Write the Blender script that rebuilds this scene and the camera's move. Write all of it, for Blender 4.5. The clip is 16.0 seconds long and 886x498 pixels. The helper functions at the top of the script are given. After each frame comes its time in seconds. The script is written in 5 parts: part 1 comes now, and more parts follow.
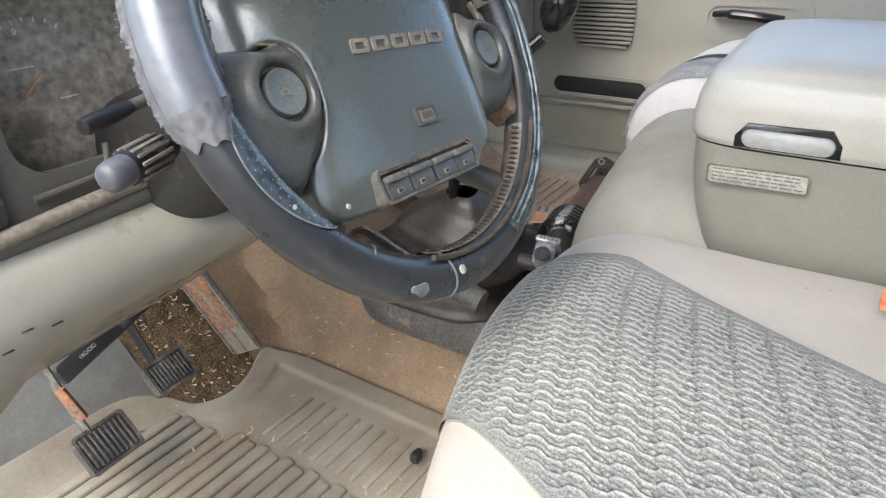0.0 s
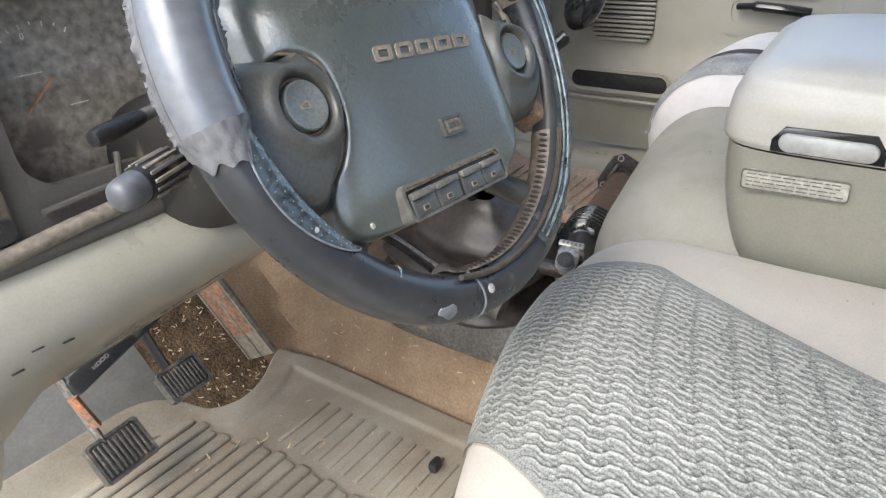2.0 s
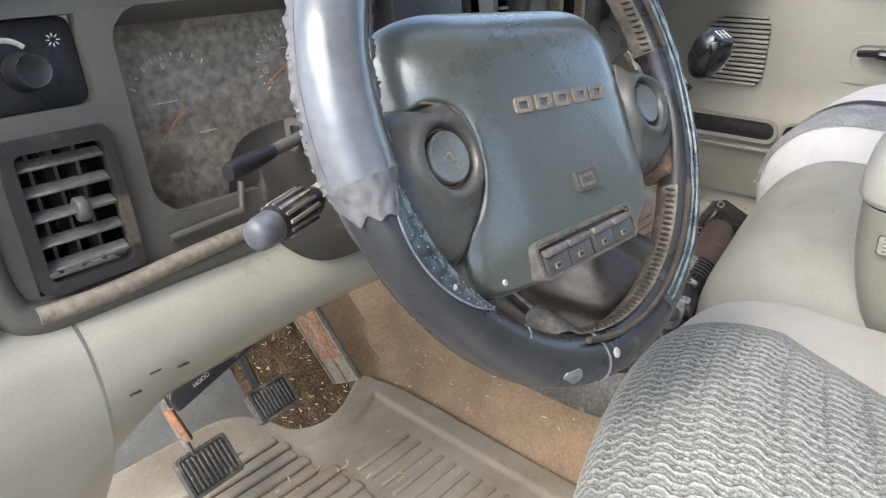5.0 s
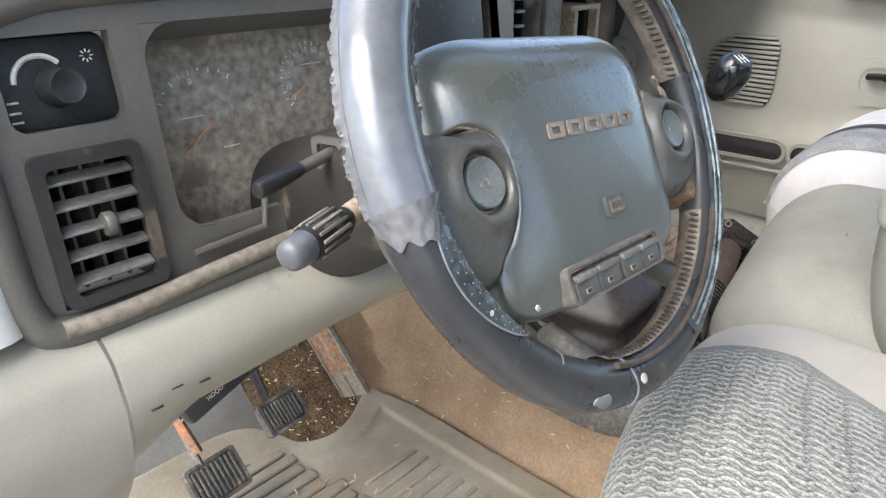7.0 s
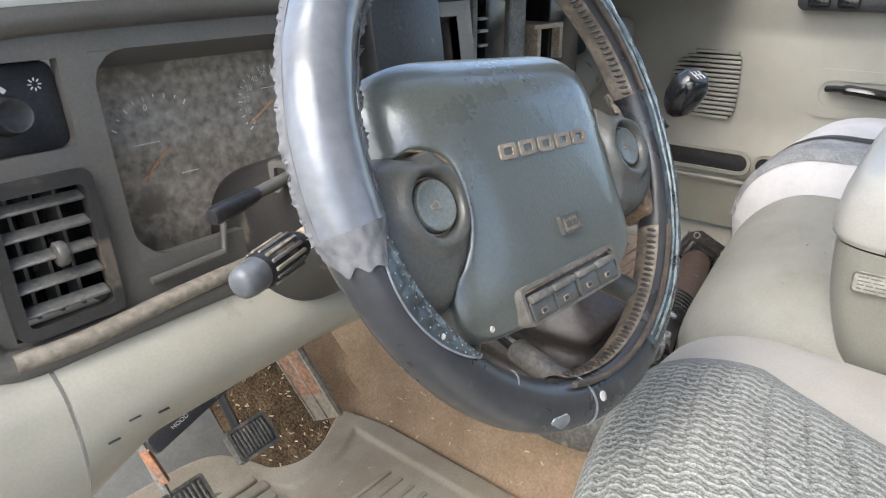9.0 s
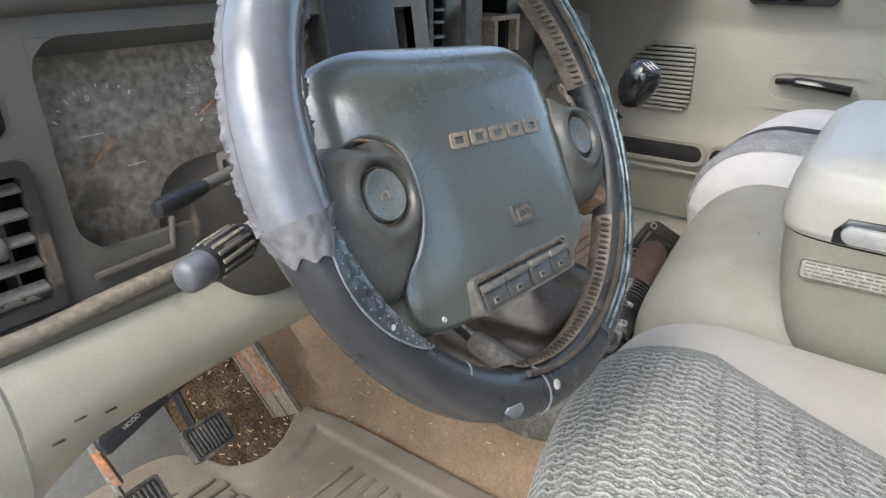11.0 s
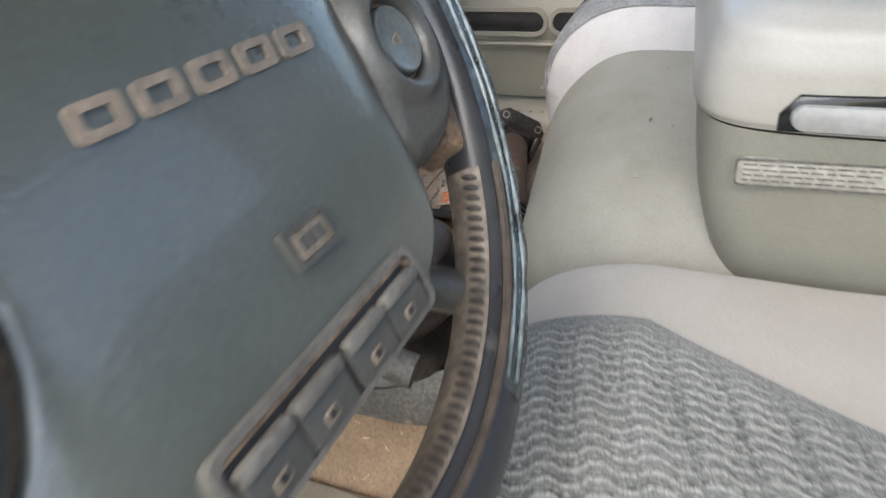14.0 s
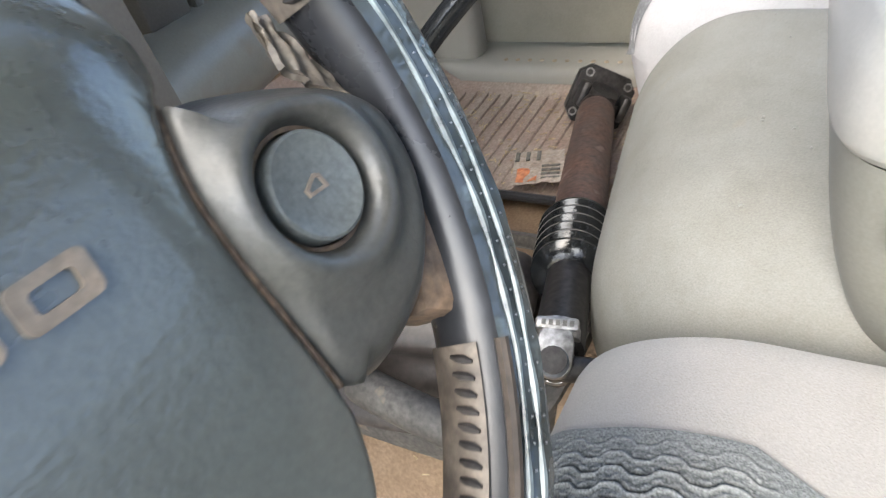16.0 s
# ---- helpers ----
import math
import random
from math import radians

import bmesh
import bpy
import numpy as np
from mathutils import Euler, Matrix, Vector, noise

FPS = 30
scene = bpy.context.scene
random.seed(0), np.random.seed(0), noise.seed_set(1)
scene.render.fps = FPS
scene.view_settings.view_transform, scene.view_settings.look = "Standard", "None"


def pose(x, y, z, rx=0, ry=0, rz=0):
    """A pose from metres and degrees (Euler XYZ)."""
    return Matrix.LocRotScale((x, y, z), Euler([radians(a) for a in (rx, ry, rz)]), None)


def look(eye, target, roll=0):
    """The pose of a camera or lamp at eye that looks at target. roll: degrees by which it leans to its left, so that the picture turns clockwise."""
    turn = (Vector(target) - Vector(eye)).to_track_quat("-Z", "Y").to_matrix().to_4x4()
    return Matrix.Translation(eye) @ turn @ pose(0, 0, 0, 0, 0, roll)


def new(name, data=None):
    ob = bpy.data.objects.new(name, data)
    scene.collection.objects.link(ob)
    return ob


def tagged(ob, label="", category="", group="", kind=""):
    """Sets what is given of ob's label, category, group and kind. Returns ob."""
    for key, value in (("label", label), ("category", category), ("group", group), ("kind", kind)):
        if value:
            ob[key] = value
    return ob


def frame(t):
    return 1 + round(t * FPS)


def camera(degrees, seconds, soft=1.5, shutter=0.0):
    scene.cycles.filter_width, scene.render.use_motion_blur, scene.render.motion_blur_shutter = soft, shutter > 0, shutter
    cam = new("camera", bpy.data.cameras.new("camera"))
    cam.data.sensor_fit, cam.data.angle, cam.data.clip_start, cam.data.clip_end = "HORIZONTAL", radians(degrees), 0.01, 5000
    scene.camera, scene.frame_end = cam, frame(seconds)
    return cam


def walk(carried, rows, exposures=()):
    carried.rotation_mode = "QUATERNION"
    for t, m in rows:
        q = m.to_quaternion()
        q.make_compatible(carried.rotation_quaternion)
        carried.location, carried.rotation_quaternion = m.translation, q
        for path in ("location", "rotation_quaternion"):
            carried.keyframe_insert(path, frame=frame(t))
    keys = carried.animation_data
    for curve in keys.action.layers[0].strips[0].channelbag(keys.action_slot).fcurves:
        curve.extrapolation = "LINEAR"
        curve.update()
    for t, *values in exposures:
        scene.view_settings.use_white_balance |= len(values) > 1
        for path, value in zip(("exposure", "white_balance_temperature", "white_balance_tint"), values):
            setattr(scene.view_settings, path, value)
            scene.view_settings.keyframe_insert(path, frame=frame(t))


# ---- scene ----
cam = camera(65.6, 16.0, soft=1.2, shutter=0.5)
PATH = [
    (0, (0.0084, -0.2958, 0.7104), (0.8886, 0.3246, 0.1809), -1.90),
    (0.5, (0.0136, -0.2942, 0.7110), (0.8764, 0.3495, 0.1808), -1.80),
    (1, (0.0194, -0.2846, 0.7116), (0.8746, 0.3585, 0.1683), -2.33),
    (1.5, (0.0225, -0.2738, 0.7154), (0.8863, 0.3540, 0.1679), -2.48),
    (2, (0.0269, -0.2702, 0.7161), (0.8899, 0.3619, 0.1723), -2.39),
    (2.5, (0.0322, -0.2696, 0.7197), (0.8926, 0.3740, 0.1853), -2.51),
    (3, (0.0318, -0.2635, 0.7208), (0.8853, 0.3950, 0.1936), -2.26),
    (3.5, (0.0307, -0.2534, 0.7229), (0.8795, 0.4152, 0.2009), -1.69),
    (4, (0.0261, -0.2490, 0.7243), (0.8680, 0.4338, 0.2096), -1.13),
    (4.5, (0.0230, -0.2398, 0.7266), (0.8286, 0.4869, 0.2138), -1.51),
    (7, (0.0076, -0.2146, 0.7370), (0.8179, 0.5233, 0.2482), 0.10),
    (7.5, (0.0107, -0.2148, 0.7388), (0.8241, 0.5226, 0.2543), -0.19),
    (8, (0.0145, -0.2191, 0.7405), (0.8371, 0.5112, 0.2609), -0.35),
    (8.5, (0.0185, -0.2194, 0.7401), (0.8537, 0.5031, 0.2707), -0.19),
    (9, (0.0191, -0.2244, 0.7401), (0.8614, 0.4941, 0.2772), -0.56),
    (11.3, (0.0295, -0.2282, 0.7342), (0.9137, 0.4212, 0.2480), -0.22),
    (11.5, (0.0353, -0.2257, 0.7298), (0.9251, 0.3951, 0.2170), -0.46),
    (12, (0.0355, -0.2177, 0.7238), (0.9495, 0.3600, 0.2033), -0.29),
    (12.5, (0.0365, -0.1766, 0.7109), (0.9589, 0.3454, 0.1481), -0.54),
    (13, (0.0506, -0.1315, 0.7060), (0.9939, 0.3155, 0.1142), -3.37),
    (13.5, (0.1238, -0.1320, 0.6913), (1.0712, 0.2590, 0.0671), -4.68),
    (14, (0.2447, -0.1261, 0.6878), (1.1641, 0.2935, 0.0408), -5.87),
    (14.5, (0.3333, -0.1037, 0.6931), (1.2011, 0.3955, 0.0314), -7.91),
    (15, (0.3950, -0.0953, 0.6893), (1.1928, 0.4447, -0.0262), -11.13),
    (15.5, (0.4256, -0.0986, 0.6848), (1.1594, 0.4863, -0.0631), -15.54),
    (16, (0.3934, -0.1082, 0.6943), (1.1687, 0.4502, -0.0318), -13.88),
]
walk(cam, [(t, look(eye, target, roll)) for t, eye, target, roll in PATH], [(0, 1.82), (4.5, 1.9), (7, 2.08), (9, 1.98), (11.5, 1.74), (12.5, 1.72), (14.5, 1.7), (15.2, 2.2), (16, 2.28)])

# ---- light ----
world = bpy.data.worlds.new("world")
scene.world = world
world.use_nodes = True
_n, _l = world.node_tree.nodes, world.node_tree.links
sky = _n.new("ShaderNodeTexSky")
sky.sky_type, sky.sun_disc = "NISHITA", False
sky.sun_elevation, sky.sun_rotation = radians(52), radians(-90)
sky.air_density, sky.dust_density = 1.0, 3.0
_n["Background"].inputs[1].default_value = 0.15
_l.new(sky.outputs[0], _n["Background"].inputs[0])
sun_data = bpy.data.lights.new("sun", "SUN")
sun_data.energy, sun_data.angle, sun_data.color = 1.3, radians(60), (0.925, 0.985, 0.95)
sun = new("sun", sun_data)
sun.matrix_world = look((-3.2, 0.0, 4.8), (0.4, 0, 0.5))

# ---- materials ----


def mat(name, col, col2=None, rough=0.6, metal=0.0, scale=9.0, fine=140.0, amount=0.5, bump=0.15, depth=0.001,
        specks=None, speck_scale=60.0, speck_cut=0.62, coat=0.0, rough_var=0.12, island=False, stretch=None, spec=0.5):
    """Broad stains and a fine grain, both in metres; specks: a third colour in small spots."""
    m = bpy.data.materials.new(name)
    m.use_nodes = True
    nt = m.node_tree
    nd, ln = nt.nodes, nt.links
    bs = nd["Principled BSDF"]
    tc = nd.new("ShaderNodeTexCoord")
    src = tc.outputs["Object"]
    if stretch:
        mp = nd.new("ShaderNodeMapping")
        mp.inputs["Scale"].default_value = stretch
        ln.new(src, mp.inputs[0])
        src = mp.outputs[0]
    n1, n2 = nd.new("ShaderNodeTexNoise"), nd.new("ShaderNodeTexNoise")
    n1.inputs["Scale"].default_value, n1.inputs["Detail"].default_value, n1.inputs["Roughness"].default_value = scale, 6, 0.65
    n2.inputs["Scale"].default_value, n2.inputs["Detail"].default_value = fine, 3
    ln.new(src, n1.inputs["Vector"])
    ln.new(src, n2.inputs["Vector"])
    ramp = nd.new("ShaderNodeValToRGB")
    ramp.color_ramp.elements[0].position, ramp.color_ramp.elements[1].position = 0.35, 0.68
    c2 = col2 or tuple(min(1, c * 0.72) for c in col)
    ramp.color_ramp.elements[0].color, ramp.color_ramp.elements[1].color = (*c2, 1), (*col, 1)
    ln.new(n1.outputs["Fac"], ramp.inputs[0])
    grain = nd.new("ShaderNodeMix")
    grain.data_type, grain.blend_type = "RGBA", "OVERLAY"
    grain.inputs[0].default_value = amount
    ln.new(ramp.outputs[0], grain.inputs[6])
    g2 = nd.new("ShaderNodeMapRange")
    g2.inputs[1].default_value, g2.inputs[2].default_value = 0.25, 0.75
    ln.new(n2.outputs["Fac"], g2.inputs[0])
    ln.new(g2.outputs[0], grain.inputs[7])
    out = grain.outputs[2]
    if specks:
        n3 = nd.new("ShaderNodeTexNoise")
        n3.inputs["Scale"].default_value, n3.inputs["Detail"].default_value = speck_scale, 4
        ln.new(src, n3.inputs["Vector"])
        r3 = nd.new("ShaderNodeMapRange")
        r3.inputs[1].default_value, r3.inputs[2].default_value = speck_cut, speck_cut + 0.06
        ln.new(n3.outputs["Fac"], r3.inputs[0])
        mx = nd.new("ShaderNodeMix")
        mx.data_type = "RGBA"
        ln.new(r3.outputs[0], mx.inputs[0])
        ln.new(out, mx.inputs[6])
        mx.inputs[7].default_value = (*specks, 1)
        out = mx.outputs[2]
    ln.new(out, bs.inputs["Base Color"])
    rr = nd.new("ShaderNodeMapRange")
    rr.inputs[3].default_value, rr.inputs[4].default_value = max(0.03, rough - rough_var), min(1, rough + rough_var)
    ln.new(n1.outputs["Fac"], rr.inputs[0])
    ln.new(rr.outputs[0], bs.inputs["Roughness"])
    bs.inputs["Metallic"].default_value = metal
    bs.inputs["Coat Weight"].default_value = coat
    bs.inputs["Specular IOR Level"].default_value = spec
    bp = nd.new("ShaderNodeBump")
    bp.inputs["Strength"].default_value, bp.inputs["Distance"].default_value = bump, depth
    ln.new(n2.outputs["Fac"], bp.inputs["Height"])
    ln.new(bp.outputs[0], bs.inputs["Normal"])
    return m


M_BEIGE = mat("beige_vinyl", (0.35, 0.335, 0.285), (0.27, 0.255, 0.21), 0.31, bump=0.08, fine=420, scale=5, amount=0.05, specks=(0.27, 0.215, 0.155), speck_scale=7, speck_cut=0.665)
M_DOOR = mat("door_plastic", (0.32, 0.308, 0.272), (0.26, 0.248, 0.215), 0.5, bump=0.1, fine=500, scale=4, amount=0.06)
M_DASH = mat("dusty_dash_plastic", (0.124, 0.115, 0.102), (0.090, 0.083, 0.074), 0.34, fine=420, scale=6, amount=0.12, specks=(0.155, 0.130, 0.10), speck_scale=11, speck_cut=0.64)
M_LEDGE = mat("worn_ledge", (0.25, 0.215, 0.17), (0.13, 0.112, 0.09), 0.6, fine=160, scale=16, amount=0.35, bump=0.3)
M_BLACK = mat("black_plastic", (0.022, 0.022, 0.024), (0.013, 0.013, 0.014), 0.42, fine=300, scale=18, specks=(0.10, 0.085, 0.07), speck_scale=40, speck_cut=0.66)
M_RUBBER = mat("black_rubber", (0.115, 0.106, 0.095), (0.058, 0.054, 0.049), 0.55, fine=200, scale=20, specks=(0.19, 0.15, 0.115), speck_scale=40, speck_cut=0.62)
M_HUB = mat("grained_hub_vinyl", (0.088, 0.099, 0.090), (0.066, 0.073, 0.065), 0.29, fine=420, scale=7, amount=0.15, bump=0.28, depth=0.0008, rough_var=0.1, spec=1.0, coat=0.3)
M_POD = mat("hub_pod_vinyl", (0.082, 0.084, 0.078), (0.056, 0.053, 0.047), 0.36, fine=420, scale=14, amount=0.2, bump=0.22, specks=(0.14, 0.11, 0.08), speck_scale=12, speck_cut=0.66, rough_var=0.1, spec=0.6)
M_HORN = mat("horn_button_plastic", (0.135, 0.15, 0.146), (0.11, 0.12, 0.116), 0.34, fine=500, scale=30, amount=0.25)
M_TANDIRT = mat("tan_dirt_seam", (0.235, 0.165, 0.108), (0.12, 0.085, 0.06), 0.85, fine=300, scale=60, amount=0.5)
M_RIM = mat("dark_rim_cover", (0.038, 0.040, 0.045), (0.026, 0.027, 0.030), 0.29, fine=120, scale=14, amount=0.15, bump=0.15, specks=(0.085, 0.08, 0.078), speck_scale=26, speck_cut=0.66, rough_var=0.12, spec=0.5)
M_SLEEVE = mat("worn_grey_sleeve", (0.145, 0.152, 0.172), (0.105, 0.112, 0.126), 0.25, fine=130, scale=14, amount=0.12, bump=0.12, coat=0.3, rough_var=0.09)
M_SHROUD = mat("dusty_shroud", (0.034, 0.031, 0.029), (0.02, 0.019, 0.018), 0.45, fine=260, scale=14, amount=0.2, specks=(0.11, 0.09, 0.07), speck_scale=22, speck_cut=0.64)
M_TORN = mat("torn_backing", (0.145, 0.145, 0.155), (0.09, 0.09, 0.096), 0.6, fine=160, scale=30, amount=0.25, bump=0.3, depth=0.002)
# paler specks paint in highlights of the wrinkled vinyl
M_PERF = mat("perforated_vinyl", (0.05, 0.062, 0.066), (0.03, 0.037, 0.04), 0.24, fine=60, scale=30, amount=0.2, bump=0.9, depth=0.003, specks=(0.12, 0.15, 0.16), speck_scale=40, speck_cut=0.62, spec=0.9)
M_BAND = mat("brown_inner_band", (0.185, 0.155, 0.125), (0.10, 0.083, 0.068), 0.55, fine=160, scale=40, amount=0.4)
M_ROOT = mat("dirt_caked_root", (0.30, 0.19, 0.11), (0.13, 0.10, 0.08), 0.8, fine=260, scale=40, amount=0.4, bump=0.4)
M_BADGE = mat("worn_badge", (0.30, 0.235, 0.175), (0.17, 0.145, 0.12), 0.6, fine=300, scale=50, amount=0.3)
M_GREYDUST = mat("dust_rubbed_grey", (0.24, 0.235, 0.22), (0.13, 0.125, 0.115), 0.55, fine=260, scale=45, amount=0.3)
M_LIP = mat("dark_brown_band_lip", (0.075, 0.058, 0.045), (0.04, 0.032, 0.026), 0.5, fine=200, scale=30, amount=0.4)
# near-white base colour carries the sky glare on the dash top
M_PADTOP = mat("glare_white_pad", (0.74, 0.74, 0.715), (0.64, 0.63, 0.60), 0.34, fine=300, scale=6, amount=0.06, bump=0.1)
M_PAPER = mat("dusty_printed_paper", (0.47, 0.42, 0.37), (0.34, 0.27, 0.21), 0.7, fine=200, scale=30, amount=0.3)
M_WRINKLE = mat("wrinkled_pale_cover", (0.20, 0.172, 0.135), (0.12, 0.10, 0.08), 0.45, fine=90, scale=30, amount=0.3, bump=0.8, depth=0.004)
# pale colour of the reflection streaks drawn along the rim face
M_GLOSSLINE = mat("painted_gloss_line", (0.21, 0.255, 0.265), (0.09, 0.11, 0.118), 0.3, fine=120, scale=60, amount=0.4, bump=0.4)
M_LOUVRE = mat("dusty_louvre", (0.165, 0.155, 0.140), (0.105, 0.098, 0.088), 0.45, fine=260, scale=30, amount=0.3)
M_CAP = mat("slate_end_cap", (0.105, 0.111, 0.124), (0.08, 0.084, 0.092), 0.42, fine=200, scale=60, amount=0.25)
M_LACE = mat("dark_lace", (0.035, 0.03, 0.028), None, 0.6, fine=300, scale=60)
M_WHITE = mat("chalk_white", (0.62, 0.6, 0.57), (0.45, 0.42, 0.38), 0.7, fine=200, scale=50, amount=0.4)
M_PALE = mat("pale_spot", (0.42, 0.40, 0.38), (0.3, 0.28, 0.26), 0.7, fine=200, scale=80, amount=0.4)
M_TAN = mat("tan_plastic", (0.40, 0.335, 0.255), (0.28, 0.21, 0.145), 0.5, fine=200, scale=40, amount=0.4)
M_GREYCAP = mat("grey_cap", (0.17, 0.182, 0.205), (0.13, 0.138, 0.15), 0.38, fine=200, scale=60, amount=0.3)
M_CLUSTER = mat("dusty_lens", (0.37, 0.31, 0.245), (0.24, 0.20, 0.156), 0.34, fine=130, scale=9, amount=0.5, specks=(0.20, 0.165, 0.128), speck_scale=17, speck_cut=0.58)
M_DIAL = mat("faded_dial_mark", (0.78, 0.76, 0.70), (0.52, 0.50, 0.45), 0.7, fine=200, scale=40)
M_NEEDLE = mat("orange_needle", (0.66, 0.36, 0.2), (0.5, 0.28, 0.16), 0.6)
M_CARPET = mat("brown_carpet", (0.262, 0.188, 0.126), (0.155, 0.106, 0.068), 0.95, fine=260, scale=5, amount=0.22, bump=0.35, depth=0.003, specks=(0.31, 0.175, 0.10), speck_scale=5, speck_cut=0.62, spec=0.1)
M_FLOORMAT = mat("grey_rubber_mat", (0.31, 0.285, 0.235), (0.205, 0.17, 0.13), 0.5, fine=300, scale=7, amount=0.12, specks=(0.26, 0.175, 0.105), speck_scale=8, speck_cut=0.60)
M_PASSMAT = mat("brown_rubber_mat", (0.29, 0.205, 0.165), (0.36, 0.30, 0.25), 0.55, fine=200, scale=8, amount=0.3, specks=(0.42, 0.34, 0.26), speck_scale=40, speck_cut=0.62)
M_FOOTWELL = mat("grey_footwell", (0.155, 0.155, 0.147), (0.095, 0.09, 0.083), 0.7, fine=240, scale=8, amount=0.12)
M_STEEL = mat("bare_steel", (0.36, 0.35, 0.34), (0.24, 0.22, 0.2), 0.4, 0.7, fine=200, scale=40)
M_RUST = mat("rusty_paint", (0.34, 0.155, 0.08), (0.15, 0.115, 0.09), 0.8, fine=160, scale=35, amount=0.5)
M_SHAFT = mat("rusty_shaft_tube", (0.15, 0.085, 0.062), (0.085, 0.06, 0.052), 0.5, 0.35, fine=160, scale=22, amount=0.5, specks=(0.22, 0.17, 0.15), speck_scale=30, speck_cut=0.66)
M_DARKSTEEL = mat("oily_dark_steel", (0.05, 0.045, 0.042), (0.03, 0.027, 0.026), 0.42, 0.5, fine=160, scale=40, amount=0.5)
M_CLOTH = mat("beige_seat_cloth", (0.46, 0.43, 0.385), (0.40, 0.37, 0.325), 0.95, fine=900, scale=6, amount=0.12, bump=0.3, depth=0.001, spec=0.1, specks=(0.39, 0.33, 0.27), speck_scale=10, speck_cut=0.69)
M_CLOTHGREY = mat("grey_beige_seat_cloth", (0.315, 0.30, 0.265), (0.235, 0.22, 0.185), 0.95, fine=900, scale=6, amount=0.14, bump=0.3, depth=0.001, spec=0.1, specks=(0.275, 0.22, 0.15), speck_scale=7, speck_cut=0.64)
M_COVERWHITE = mat("white_cover_cloth", (0.52, 0.505, 0.505), (0.43, 0.415, 0.415), 0.9, fine=700, scale=14, amount=0.08, bump=0.4, spec=0.2)
M_COVERGREY = mat("grey_cover_cloth", (0.27, 0.27, 0.272), (0.19, 0.19, 0.192), 0.95, fine=300, scale=40, amount=0.2, bump=0.6, depth=0.003, spec=0.1)
M_LID = mat("console_lid_vinyl", (0.43, 0.41, 0.37), (0.36, 0.34, 0.295), 0.36, fine=380, scale=6, amount=0.05, bump=0.1)
M_CONSOLE = mat("console_body_plastic", (0.27, 0.258, 0.22), (0.215, 0.205, 0.17), 0.5, fine=420, scale=6, amount=0.08, bump=0.1)
M_LATCH = mat("grey_latch", (0.36, 0.36, 0.35), (0.29, 0.285, 0.27), 0.35, fine=200, scale=22, amount=0.12)
M_PRINT = mat("dark_print", (0.16, 0.15, 0.13), None, 0.7)
M_LABEL = mat("label_card", (0.36, 0.345, 0.30), (0.30, 0.285, 0.245), 0.6, fine=200, scale=40, amount=0.3)
M_ORANGE = mat("orange_print", (0.72, 0.22, 0.08), (0.5, 0.2, 0.1), 0.6, fine=100, scale=30)
M_STRAW = mat("dry_straw", (0.52, 0.42, 0.27), (0.4, 0.3, 0.18), 0.9)
M_DIRT = mat("loose_soil", (0.155, 0.105, 0.062), (0.075, 0.052, 0.033), 1.0, fine=260, scale=30, amount=0.6, bump=0.9, depth=0.003, spec=0.1)
M_HEAD = mat("headliner_cloth", (0.45, 0.43, 0.39), None, 0.95, fine=600)
M_EARTH = mat("dry_earth", (0.16, 0.148, 0.115), (0.115, 0.108, 0.08), 0.95, scale=0.6, fine=20, amount=0.6)
M_GLOSS = mat("glossy_black", (0.012, 0.013, 0.014), None, 0.14, fine=300, scale=30, rough_var=0.06)
M_PURPLE = mat("dusty_boot_leather", (0.06, 0.049, 0.043), (0.028, 0.024, 0.022), 0.42, fine=160, scale=16, amount=0.4)


def woven():
    """Zigzag rows of pale cord over a darker grey ground, groove shade painted in."""
    m = mat("zigzag_woven_cloth", (0.31, 0.313, 0.298), (0.258, 0.262, 0.25), 0.95, fine=800, scale=9, amount=0.5, bump=0.5, depth=0.0015, spec=0.1)
    nd, ln = m.node_tree.nodes, m.node_tree.links
    at = nd.new("ShaderNodeAttribute")
    at.attribute_name = "cord"
    rp = nd.new("ShaderNodeValToRGB")
    e = rp.color_ramp.elements
    # low values take the painted groove shade, high ones the lightened cord tops
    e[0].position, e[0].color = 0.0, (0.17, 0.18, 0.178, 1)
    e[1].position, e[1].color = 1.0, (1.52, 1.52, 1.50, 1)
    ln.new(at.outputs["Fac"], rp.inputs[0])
    mu = nd.new("ShaderNodeMix")
    mu.data_type, mu.blend_type = "RGBA", "MULTIPLY"
    mu.inputs[0].default_value = 1.0
    bs = nd["Principled BSDF"]
    old = bs.inputs["Base Color"].links[0].from_socket
    ln.new(old, mu.inputs[6])
    ln.new(rp.outputs[0], mu.inputs[7])
    ln.new(mu.outputs[2], bs.inputs["Base Color"])
    return m


M_WOVEN = woven()

# ---- builders ----
I4 = Matrix.Identity(4)


def thing(name, at, label, category, group="", kind=""):
    e = new(name)
    e.empty_display_size = 0.05
    e.location = at
    return tagged(e, label, category, group, kind)


def part(name, bm, material, parent=None, label="", m=None, sharp=40):
    """Links a bmesh, in the place's own metres, as one mesh object under a thing or a part."""
    if m is not None:
        bm.transform(m)
    bmesh.ops.recalc_face_normals(bm, faces=bm.faces[:])
    me = bpy.data.meshes.new(name)
    bm.to_mesh(me)
    bm.free()
    me.shade_smooth()
    me.set_sharp_from_angle(angle=radians(sharp))
    me.materials.append(material)
    ob = new(name, me)
    if parent is not None:
        ob.parent = parent
        if parent.type == "EMPTY":
            ob.matrix_parent_inverse = Matrix.Translation(parent.location).inverted()
    return tagged(ob, label)


